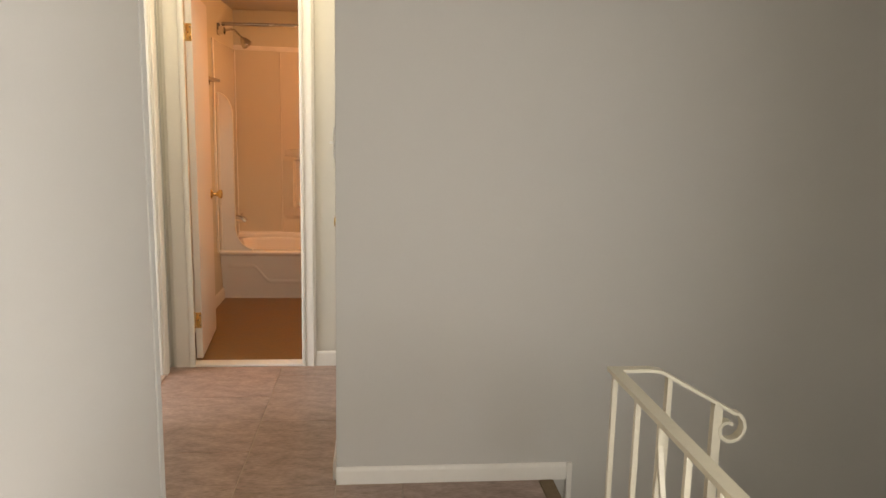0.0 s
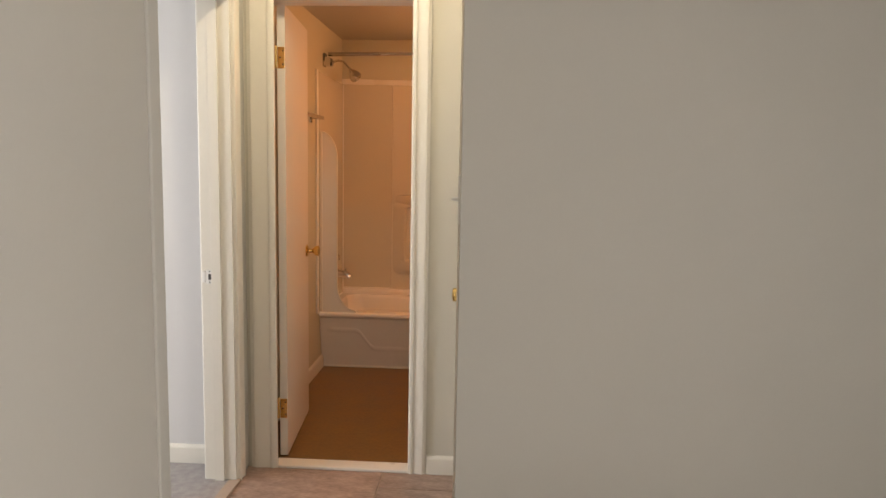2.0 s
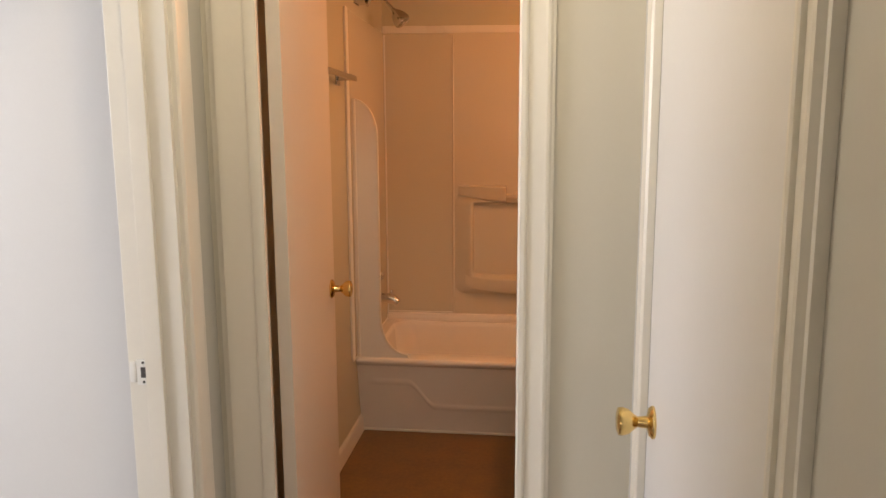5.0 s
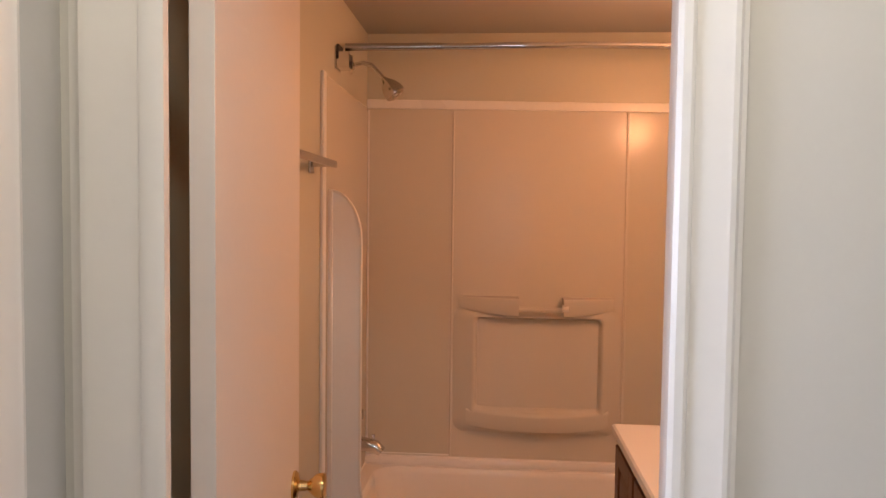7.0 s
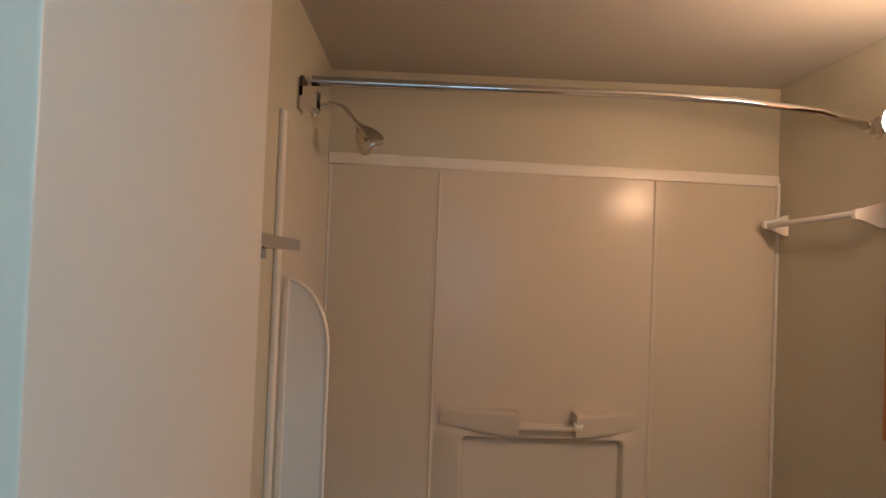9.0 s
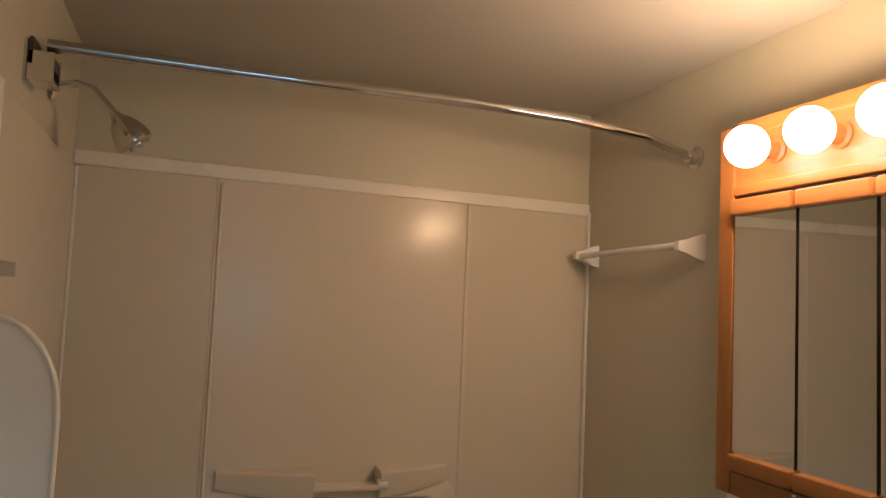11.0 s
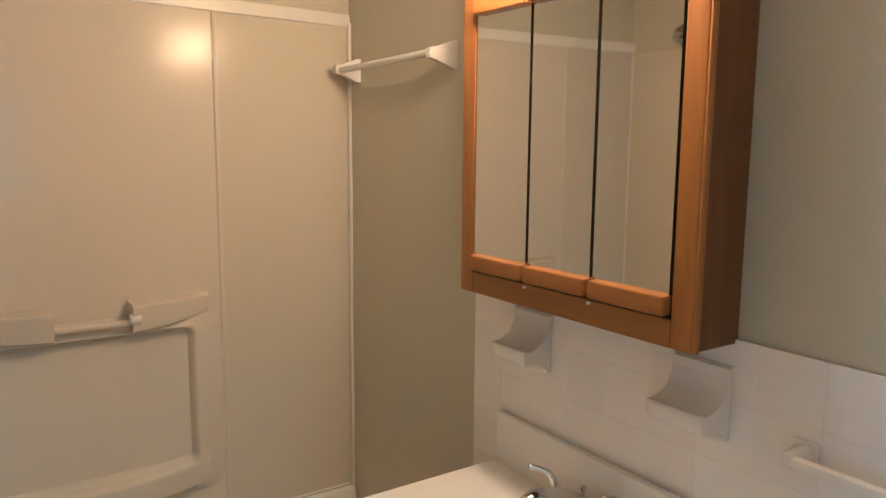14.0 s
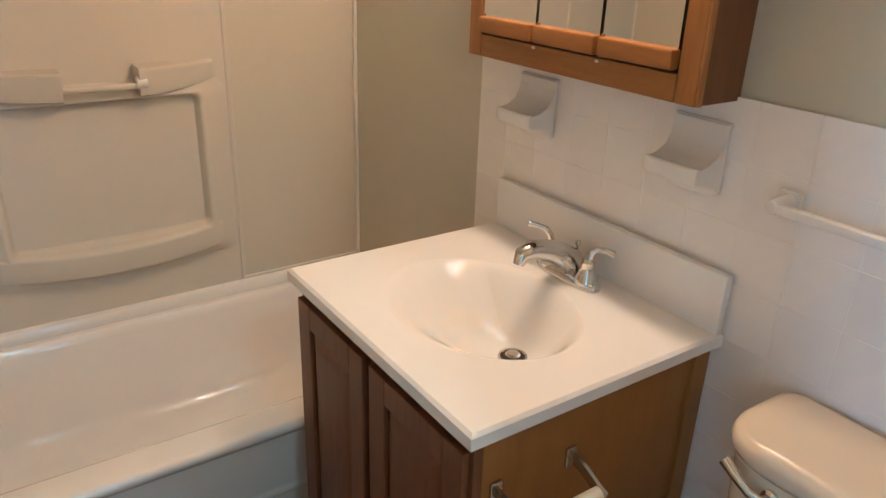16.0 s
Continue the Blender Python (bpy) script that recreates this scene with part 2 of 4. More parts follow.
def prism(bm, outline, m, thick, bevel=0.0):
    """Extrude a closed 2D outline by thick along the local z of m."""
    lo = [bm.verts.new(m @ Vector((x, y, 0))) for x, y in outline]
    hi = [bm.verts.new(m @ Vector((x, y, thick))) for x, y in outline]
    n = len(outline)
    bm.faces.new(list(reversed(lo)))
    top = bm.faces.new(hi)
    for k in range(n):
        bm.faces.new((lo[k], lo[(k + 1) % n], hi[(k + 1) % n], hi[k]))
    if bevel:
        bmesh.ops.bevel(bm, geom=list(top.edges), offset=bevel, segments=2, profile=0.5, affect="EDGES", clamp_overlap=True)
    return bm


def flat_bar(bm, points, w, t, side):
    """A rectangular bar along points; side is the direction of its width."""
    pts = [Vector(p) for p in points]
    side = Vector(side).normalized()
    rings = []
    for i, p in enumerate(pts):
        d = (pts[min(i + 1, len(pts) - 1)] - pts[max(i - 1, 0)]).normalized()
        up = d.cross(side).normalized()
        rings.append([bm.verts.new(p + a * w / 2 * side + b * t / 2 * up) for a, b in ((-1, -1), (1, -1), (1, 1), (-1, 1))])
    for a, b in zip(rings, rings[1:]):
        for k in range(4):
            bm.faces.new((a[k], a[(k + 1) % 4], b[(k + 1) % 4], b[k]))
    bm.faces.new(list(reversed(rings[0])))
    bm.faces.new(rings[-1])
    return bm


def mesh_object(name, bm, mat, smooth=None):
    """Link bm as an object; smooth is the angle up to which faces share normals weighted by area."""
    bmesh.ops.recalc_face_normals(bm, faces=bm.faces)
    bm.normal_update()
    normals = []
    if smooth is not None:
        limit = math.cos(radians(smooth))
        area = {f: f.calc_area() for f in bm.faces}
        for f in bm.faces:
            f.smooth = True
            for v in f.verts:
                n = Vector((0, 0, 0))
                for g in v.link_faces:
                    if g.normal.dot(f.normal) >= limit:
                        n += g.normal * area[g]
                normals.append(n.normalized() if n.length > 0 else f.normal.copy())
    me = bpy.data.meshes.new(name)
    bm.to_mesh(me)
    bm.free()
    me.materials.append(mat)
    if normals:
        me.normals_split_custom_set(normals)
    return new(name, me)


def part(name, bm, mat, parent, label="", smooth=35):
    ob = mesh_object(name, bm, mat, smooth)
    ob.parent = parent
    ob.matrix_parent_inverse = parent.matrix_world.inverted()
    if label:
        ob["label"] = label
    return ob


def thing(name, at, label, category, group="", kind=""):
    ob = new(name)
    ob.empty_display_size = 0.1
    ob.matrix_world = Matrix.Translation(at)
    bpy.context.view_layer.update()
    return tagged(ob, label, category, group, kind)


def structure(name, bm, mat, label, category, smooth=None):
    return tagged(mesh_object(name, bm, mat, smooth), label, category, kind="structure")


def axis(p, d):
    """A frame at p whose local z points along d."""
    return Matrix.Translation(p) @ Vector(d).to_track_quat("Z", "Y").to_matrix().to_4x4()


# ---- plan ----
BL, BR, BB, BF = -1.066, 0.462, 6.280, 4.110      # bathroom: left, right, back, front faces
HF = 3.990                                         # hall face of the bathroom's front wall
HL, HR = -1.020, -0.040                            # hall: left and right faces
SL, SY = -0.525, 2.070                             # stub wall: face and end
SW = 2.605                                         # stairwell wall face
DX0, DX1, DH = -0.955, -0.264, 2.045               # bathroom doorway
BY0, BY1 = 3.122, 3.832                            # bedroom doorway in the hall's left wall
CEIL, BCEIL = 2.420, 2.242
TF, RIM = 5.527, 0.386                             # bathtub: front of its rim, and rim height

# floors
structure("floor_landing", boxes((SL, 0.78, -3.0, SW, -0.2, 0)), M_JOINT, "pale joints under the landing's mottled vinyl floor", "floor")
structure("floor_hall", boxes((HL, HR, SY, HF + 0.02, -0.2, -0.001)), M_JOINT, "pale joints under the hall's mottled vinyl floor", "floor")
structure("floor_bathroom", boxes((BL, BR, HF + 0.02, BB, -0.2, 0.002)), M_BATHFLOOR, "brown mottled sheet vinyl bathroom floor", "floor")
structure("floor_bedroom", boxes((-4.0, HL, SY, HF, -0.2, 0.008)), M_CARPET, "grey flecked bedroom carpet", "carpet")
structure("floor_lower", boxes((0.78, 3.3, -3.0, SW, -2.9, -2.7)), M_STAIRCARPET, "brown carpet at the foot of the stairs", "floor")

# walls
structure("wall_bath_front", boxes((-4.0, DX0, HF, BF, 0, CEIL), (DX1, 1.2, HF, BF, 0, CEIL), (DX0, DX1, HF, BF, DH, CEIL)), M_LAMPLITWALL, "painted wall round the bathroom doorway with lamplight in its colour", "wall")
structure("wall_bath_left", boxes((BL - 0.12, BL, BF, BB, 0, CEIL)), M_BATHWALL, "beige satin painted bathroom wall", "wall")
structure("wall_bath_back", boxes((BL - 0.12, BR + 0.12, BB, BB + 0.12, 0, CEIL)), M_BATHWALL, "beige satin painted wall above the tub", "wall")
structure("wall_bath_right", boxes((BR, BR + 0.12, BF, BB, 0, CEIL)), M_BATHWALL, "beige satin painted wall behind the vanity", "wall")
structure("wall_bath_inner_front", boxes((BL, DX0, BF, BF + 0.004, 0, BCEIL), (DX1, BR, BF, BF + 0.004, 0, BCEIL), (DX0, DX1, BF, BF + 0.004, DH, BCEIL)), M_BATHWALL, "beige painted inner face of the bathroom's door wall", "wall")
structure("wall_hall_left", boxes((HL - 0.12, HL, SY, BY0, 0, CEIL), (HL - 0.12, HL, BY1, HF, 0, CEIL), (HL - 0.12, HL, BY0, BY1, 2.0, CEIL)), M_WALL, "greige painted hall wall with the bedroom doorway", "wall")
structure("wall_stub", boxes((SL - 0.12, SL, -3.0, SY, 0, CEIL), (-4.0, SL - 0.12, SY - 0.12, SY, 0, CEIL), bevel=0.004), M_WALL, "greige painted wall ending in a corner at the hall", "wall", 30)
CD0, CD1 = 3.020, 3.785                            # closet doorway in the hall's right wall
structure("wall_hall_right", boxes((HR, HR + 0.12, SW + 0.12, CD0, 0, CEIL), (HR, HR + 0.12, CD1, HF, 0, CEIL), (HR, HR + 0.12, CD0, CD1, 2.0, CEIL)), M_WALL, "greige painted hall wall with a closet door", "wall")
structure("wall_stairwell", boxes((HR, 3.3, SW, SW + 0.12, -2.7, CEIL), bevel=0.003), M_WALL, "wide greige painted wall above the stairs", "wall", 30)
structure("wall_closet", boxes((0.70, 0.82, SW + 0.12, HF, 0, CEIL)), M_WALL, "plain closet back wall", "wall")
structure("wall_east", boxes((3.3, 3.42, 1.4, SW + 0.12, -2.7, CEIL)), M_WALL, "plain greige stairwell end wall", "wall")
structure("wall_stair_side", boxes((2.50, 2.62, -3.0, -1.3, -2.7, CEIL), (2.50, 2.62, 0.3, 1.6, -2.7, CEIL), (2.50, 2.62, -1.3, 0.3, -2.7, 0.65), (2.50, 2.62, -1.3, 0.3, 1.85, CEIL), (2.62, 3.3, 1.48, 1.6, -2.7, CEIL)), M_WALL, "plain greige wall with a window beside the stairs", "wall")
structure("wall_rear", boxes((SL - 0.12, -0.40, -3.12, -3.0, -2.7, CEIL), (1.30, 2.62, -3.12, -3.0, -2.7, CEIL), (-0.40, 1.30, -3.12, -3.0, -2.7, 0.87), (-0.40, 1.30, -3.12, -3.0, 2.03, CEIL)), M_WALL, "plain greige wall with the landing window", "wall")
structure("wall_landing_edge", boxes((0.66, 0.78, -3.0, SW, -2.7, -0.2)), M_WALL, "greige wall below the landing's edge", "wall")
structure("wall_bedroom_far", boxes((-4.12, -4.0, SY - 0.12, 1.95, 0, CEIL), (-4.12, -4.0, 3.25, HF, 0, CEIL), (-4.12, -4.0, 1.95, 3.25, 0, 0.9), (-4.12, -4.0, 1.95, 3.25, 2.1, CEIL)), M_BEDWALL, "pale bedroom wall with the window", "wall")
structure("wall_bedroom_face", boxes((-4.0, HL - 0.12, HF - 0.006, HF - 0.001, 0, CEIL)), M_BEDWALL, "pale grey painted bedroom wall", "wall")

# ceilings
structure("ceiling_hall", boxes((-4.12, 3.42, -3.12, BF, CEIL, CEIL + 0.1)), M_CEIL, "white painted hall ceiling", "ceiling")
structure("ceiling_bathroom", boxes((BL, BR, BF + 0.004, BB, BCEIL, BCEIL + 0.1)), M_DIMCEIL, "white painted bathroom ceiling darkened to offset bulb light", "ceiling")


def window(name, x, y, z0, z1, w, along, label):
    t = thing(name, (x, y, z0), label, "window", kind="structure")
    def rect(a0, a1, b0, b1, d):
        return (a0, a1, y - d, y + d, b0, b1) if along == "x" else (x - d, x + d, a0, a1, b0, b1)
    c = x if along == "x" else y
    part("window_frame", boxes(rect(c - w / 2, c - w / 2 + 0.05, z0, z1, 0.03), rect(c + w / 2 - 0.05, c + w / 2, z0, z1, 0.03), rect(c - w / 2 + 0.05, c + w / 2 - 0.05, z0, z0 + 0.05, 0.03), rect(c - w / 2 + 0.05, c + w / 2 - 0.05, z1 - 0.05, z1, 0.03), rect(c - w / 2 + 0.05, c + w / 2 - 0.05, (z0 + z1) / 2 - 0.02, (z0 + z1) / 2 + 0.02, 0.025)), M_TRIM, t)
    for a, b in ((z0 + 0.05, (z0 + z1) / 2 - 0.02), ((z0 + z1) / 2 + 0.02, z1 - 0.05)):
        p = part("pane", boxes(rect(c - w / 2 + 0.05, c + w / 2 - 0.05, a, b, 0.003)), M_PANE, t, "clear glass pane")
        p.visible_shadow = False
    return t


window("window_1", 0.45, -3.06, 0.87, 2.03, 1.7, "x", "white framed sash window on the landing")
window("window_3", 2.56, -0.5, 0.65, 1.85, 1.6, "y", "white framed sash window over the stairs")
window("window_2", -4.06, 2.6, 0.9, 2.1, 1.3, "y", "white framed sash window in the bedroom")


# ---- trim ----
def casing_profile(w, t=0.020):
    return [(0, 0), (w, 0), (w, t * 0.55), (w * 0.93, t * 0.62), (w * 0.86, t * 0.95), (w * 0.78, t), (w * 0.70, t * 0.88), (w * 0.40, t * 0.72), (w * 0.27, t * 0.66), (w * 0.245, t * 0.90), (w * 0.19, t), (w * 0.07, t * 0.96), (0, t * 0.70)]


def casing_post(bm, origin, across, out, height, w, z0=0.0):
    """An upright casing: its profile runs along across and stands out along out."""
    m = Matrix((( *across, 0), (*out, 0), (0, 0, 1, 0), (0, 0, 0, 1))).transposed()
    m = Matrix.Translation(Vector(origin) + Vector((0, 0, z0))) @ m
    prism(bm, casing_profile(w), m, height)
    return bm


def trim(name, bm, label, mat=M_TRIM, category="trim"):
    return structure(name, bm, mat, label, category, 30)


bm = bmesh.new()
casing_post(bm, (-0.887, HF, 0), (-1, 0, 0), (0, -1, 0), DH + 0.055, 0.116)
trim("trim_bath_left", bm, "cream painted door casing beside the bathroom door")
bm = bmesh.new()
casing_post(bm, (-0.303, HF, 0), (1, 0, 0), (0, -1, 0), DH + 0.055, 0.077)
trim("trim_bath_right", bm, "cream painted door casing beside the bathroom door")
trim("trim_bath_head", boxes((-0.887, -0.302, HF - 0.017, HF, DH - 0.018, DH + 0.055), bevel=0.003), "cream painted head casing over the bathroom door")
# jambs and stops of the bathroom doorway
trim("jamb_bath_left", boxes((DX0, -0.898, HF - 0.002, HF + 0.024, 0.014, DH - 0.016), (DX0, DX0 + 0.008, HF + 0.024, BF + 0.004, 0.014, DH - 0.016), bevel=0.002), "cream painted hinge jamb of the bathroom door")
trim("jamb_bath_right", boxes((DX1 - 0.016, DX1, HF - 0.002, BF + 0.004, 0.014, DH - 0.016), bevel=0.002), "cream painted latch jamb of the bathroom door")
trim("jamb_bath_head", boxes((DX0, DX1, HF - 0.002, BF + 0.004, DH - 0.016, DH), bevel=0.002), "cream painted head jamb of the bathroom door")
trim("threshold_bath", boxes((DX0, DX1, HF - 0.012, HF + 0.075, 0, 0.014), bevel=0.005), "worn cream threshold strip under the bathroom door", M_STRIP, "threshold")

# bedroom doorway
bm = bmesh.new()
casing_post(bm, (HL, BY1 - 0.004, 0), (0, 1, 0), (1, 0, 0), 2.06, 0.07)
trim("trim_bedroom_far", bm, "cream painted door casing at the bedroom doorway")
bm = bmesh.new()
casing_post(bm, (HL, BY0 + 0.004, 0), (0, -1, 0), (1, 0, 0), 2.06, 0.21)
trim("trim_bedroom_near", bm, "wide cream painted casing at the bedroom doorway")
trim("trim_bedroom_head", boxes((HL, HL + 0.017, BY0 + 0.004, BY1 - 0.004, 2.0, 2.06), bevel=0.003), "cream painted head casing over the bedroom doorway")
trim("jamb_bedroom_far", boxes((HL - 0.13, HL + 0.003, BY1 - 0.016, BY1, 0.009, 1.99), (HL - 0.085, HL - 0.045, BY1 - 0.028, BY1 - 0.016, 0.009, 1.99), bevel=0.002), "cream painted jamb with a latch strike")
trim("jamb_bedroom_near", boxes((HL - 0.14, HL + 0.003, BY0, BY0 + 0.016, 0.009, 1.99), bevel=0.004), "cream painted near jamb of the bedroom doorway")
trim("threshold_bedroom", boxes((HL - 0.03, HL + 0.02, BY0, BY1, 0, 0.012), bevel=0.004), "pale metal carpet strip in the bedroom doorway", M_JOINT, "threshold")
bm = bmesh.new()
casing_post(bm, (HL - 0.12, BY1 - 0.004, 0), (0, 1, 0), (-1, 0, 0), 2.06, 0.06)
trim("trim_bedroom_inner", bm, "white painted inner casing of the bedroom doorway")

strike = thing("strike_plate", (HL - 0.105, BY1 - 0.018, 0.845), "white painted latch strike plate screwed to the jamb", "strike plate")
part("plate", boxes((HL - 0.110, HL - 0.078, BY1 - 0.020, BY1 - 0.016, 0.853, 0.911), bevel=0.0012), M_PLATE, strike)
part("latch_hole", boxes((HL - 0.100, HL - 0.088, BY1 - 0.0206, BY1 - 0.0195, 0.870, 0.894)), M_BLACK, strike)
for z in (0.860, 0.904):
    part("screw", lathe(bmesh.new(), [(0.0035, 0), (0.003, 0.0012), (0, 0.0014)], axis((HL - 0.094, BY1 - 0.0198, z), (0, -1, 0)), 10), M_BLACK, strike)
part("lip", boxes((HL - 0.126, HL - 0.110, BY1 - 0.022, BY1 - 0.012, 0.858, 0.906), bevel=0.004), M_PLATE, strike)

# closet doorway
bm = bmesh.new()
casing_post(bm, (HR, CD1 - 0.004, 0), (0, 1, 0), (-1, 0, 0), 2.06, 0.062)
trim("trim_closet_far", bm, "white painted closet door casing")
bm = bmesh.new()
casing_post(bm, (HR, CD0 + 0.004, 0), (0, -1, 0), (-1, 0, 0), 2.06, 0.062)
trim("trim_closet_near", bm, "white painted closet door casing")
trim("trim_closet_head", boxes((HR - 0.017, HR, CD0 + 0.004, CD1 - 0.004, 2.0, 2.06), bevel=0.003), "white painted head casing over the closet door")


def baseboard(name, x0, x1, y0, y1, h=0.085, z0=0.0):
    t = 0.014
    bm = bmesh.new()
    out = [(0, 0), (t, 0), (t, h - 0.018), (t * 0.6, h - 0.006), (t * 0.25, h), (0, h)]
    a, b = Vector((x0, y0, z0)), Vector((x1, y1, z0))
    d = (b - a).normalized()
    o = Vector((-d.y, d.x, 0))
    m = Matrix.Translation(a) @ Matrix(((*o, 0), (0, 0, 1, 0), (*d, 0), (0, 0, 0, 1))).transposed()
    prism(bm, out, m, (b - a).length)
    return trim(name, bm, "white painted baseboard along the wall", M_TRIM, "baseboard")


baseboard("baseboard_front_right", HR, -0.224, HF, HF)
baseboard("baseboard_stairwell", 0.846, HR, SW, SW, 0.066)
trim("baseboard_drop", boxes((0.846, 0.868, SW - 0.016, SW, -0.36, 0.067), bevel=0.003), "white painted end of the baseboard at the stairs", M_TRIM, "baseboard")
baseboard("baseboard_bedroom", HL - 0.125, -3.9, HF - 0.006, HF - 0.006, z0=0.008)
baseboard("baseboard_bath_left", BL, BL, TF + 0.085, BF + 0.01)
baseboard("baseboard_hall_right", HR, HR, SW + 0.02, CD0 - 0.06)
baseboard("baseboard_stub", SL, SL, SY, -2.9)
trim("trim_stub_end", boxes((SL - 0.124, SL + 0.004, SY, SY + 0.040, 0.002, CEIL), bevel=0.005), "greige painted board capping the wall's end", M_WALL)
baseboard("baseboard_hall_left", HL, HL, BY0 - 0.21, SY + 0.002)


# ---- doors ----
def knob(bm, m, size=1.0):
    s = size
    lathe(bm, [(0.031 * s, 0), (0.031 * s, 0.004 * s), (0.026 * s, 0.009 * s), (0.012 * s, 0.013 * s), (0.010 * s, 0.030 * s), (0.016 * s, 0.038 * s), (0.024 * s, 0.047 * s), (0.027 * s, 0.058 * s), (0.026 * s, 0.066 * s), (0.018 * s, 0.069 * s), (0, 0.070 * s)], m, 28)
    return bm


HX, HY, SWING = -0.871, 4.092, 5.2               # door's hinge edge at the room side, and how far past square it stands
def swung(bm):
    bmesh.ops.transform(bm, verts=bm.verts, matrix=pose(HX, HY, 0, 0, 0, SWING))
    return bm


door = thing("door_1", (HX - 0.017, HY, 0.012), "white painted slab door standing open against the wall", "door", kind="structure")
part("slab", swung(boxes((-0.035, 0, 0, 0.618, 0.014, 2.030), bevel=0.002)), M_DOOR, door)
for z in (1.806, 0.238):
    hb = boxes((-0.032, -0.002, -0.0028, -0.0002, z - 0.045, z + 0.045), bevel=0.001)
    lathe(hb, [(0.0065, -0.046), (0.0065, 0.046), (0.004, 0.050), (0, 0.051)], axis((-0.040, -0.003, z), (0, 0, 1)), 12)
    box(hb, -0.056, -0.040, 0.001, 0.003, z - 0.045, z + 0.045)
    hg = part("hinge", swung(hb), M_BRASS, door, "polished brass butt hinge")
    for dz in (-0.028, 0.0, 0.028):
        part("screw", swung(lathe(bmesh.new(), [(0.0042, 0), (0.003, 0.001), (0, 0.0012)], axis((-0.015 + 0.006 * (1 if dz else -1), -0.0028, z + dz), (0, -1, 0)), 10)), M_BLACK, hg)
part("knob", swung(knob(bmesh.new(), axis((0, 0.555, 0.898), (1, 0, 0)))), M_BRASS, door, "polished brass door knob")
part("knob", swung(knob(bmesh.new(), axis((-0.035, 0.555, 0.898), (-1, 0, 0)))), M_BRASS, door, "polished brass door knob")
part("latch", swung(boxes((-0.028, -0.006, 0.618, 0.620, 0.87, 0.926))), M_BRASS, door)

closet = thing("door_2", (HR + 0.01, 3.4, 0.012), "closed white painted flush closet door", "door", kind="structure")
part("slab", boxes((HR + 0.001, HR + 0.036, CD0 + 0.0015, CD1 - 0.0015, 0.012, 1.998), bevel=0.002), M_CLOSET, closet)
part("knob", knob(bmesh.new(), axis((HR + 0.001, 3.708, 0.856), (-1, 0, 0))), M_BRASS, closet, "polished brass door knob")

sw = thing("light_switch", (HR, 2.66, 1.22), "white toggle light switch on the hall wall", "light switch")
part("plate", boxes((HR - 0.006, HR, 2.622, 2.692, 1.221, 1.335), bevel=0.002), M_PLATE, sw)
part("toggle", prism(bmesh.new(), [(-0.006, 0), (0.006, 0), (0.004, 0.016), (-0.002, 0.018)], Matrix.Translation((HR - 0.006, 2.655, 1.278)) @ Matrix(((0, 0, 1, 0), (-1, 0, 0, 0), (0, 1, 0, 0), (0, 0, 0, 1))).transposed(), 0.008), M_PLATE, sw)


# ---- bathtub ----
def rounded_rect(x0, x1, y0, y1, r, z, n=6, back=None):
    """A rounded rectangle at height z; back is the corners' radius at its x1 side."""
    pts = []
    q = r if back is None else back
    for cx, cy, a0, c in ((x1 - q, y1 - q, 0, q), (x0 + r, y1 - r, 90, r), (x0 + r, y0 + r, 180, r), (x1 - q, y0 + q, 270, q)):
        for k in range(n + 1):
            a = radians(a0 + 90 * k / n)
            pts.append((cx + c * math.cos(a), cy + c * math.sin(a), z))
    return pts


def loft(bm, rings, close_last=True):
    vs = [[bm.verts.new(p) for p in ring] for ring in rings]
    for a, b in zip(vs, vs[1:]):
        n = len(a)
        for k in range(n):
            bm.faces.new((a[k], a[(k + 1) % n], b[(k + 1) % n], b[k]))
    if close_last:
        bm.faces.new(vs[-1])
    return bm


tub = thing("bathtub", (-0.3, 5.95, 0), "white alcove bathtub with a moulded apron", "bathtub")
bm = bmesh.new()
loft(bm, [
    rounded_rect(BL + 0.002, BR - 0.002, TF + 0.110, BB - 0.002, 0.004, 0.02),
    rounded_rect(BL + 0.002, BR - 0.002, TF + 0.060, BB - 0.002, 0.004, RIM - 0.060),
    rounded_rect(BL + 0.002, BR - 0.002, TF + 0.006, BB - 0.002, 0.004, RIM - 0.034),
    rounded_rect(BL + 0.002, BR - 0.002, TF, BB - 0.002, 0.004, RIM - 0.018),
    rounded_rect(BL + 0.002, BR - 0.002, TF + 0.003, BB - 0.002, 0.004, RIM - 0.006),
    rounded_rect(BL + 0.004, BR - 0.004, TF + 0.012, BB - 0.004, 0.006, RIM),
    rounded_rect(BL + 0.055, BR - 0.055, TF + 0.085, BB - 0.050, 0.10, RIM),
    rounded_rect(BL + 0.062, BR - 0.064, TF + 0.094, BB - 0.057, 0.10, RIM - 0.004),
    rounded_rect(BL + 0.072, BR - 0.085, TF + 0.112, BB - 0.067, 0.10, RIM - 0.025),
    rounded_rect(BL + 0.085, BR - 0.16, TF + 0.145, BB - 0.080, 0.11, 0.22),
    rounded_rect(BL + 0.10, BR - 0.24, TF + 0.175, BB - 0.095, 0.11, 0.12),
    rounded_rect(BL + 0.125, BR - 0.29, TF + 0.205, BB - 0.125, 0.10, 0.085),
    rounded_rect(BL + 0.18, BR - 0.36, TF + 0.260, BB - 0.185, 0.08, 0.07),
])
part("basin", bm, M_TUB, tub, smooth=50)
# apron with its stepped relief
ap = bmesh.new()
def relief(x):
    """Height of the apron's moulded line at x."""
    if x < -0.83:
        return 0.272
    if x > -0.70:
        return 0.146
    u = (x + 0.83) / 0.13
    return 0.272 - 0.126 * (u * u * (3 - 2 * u))
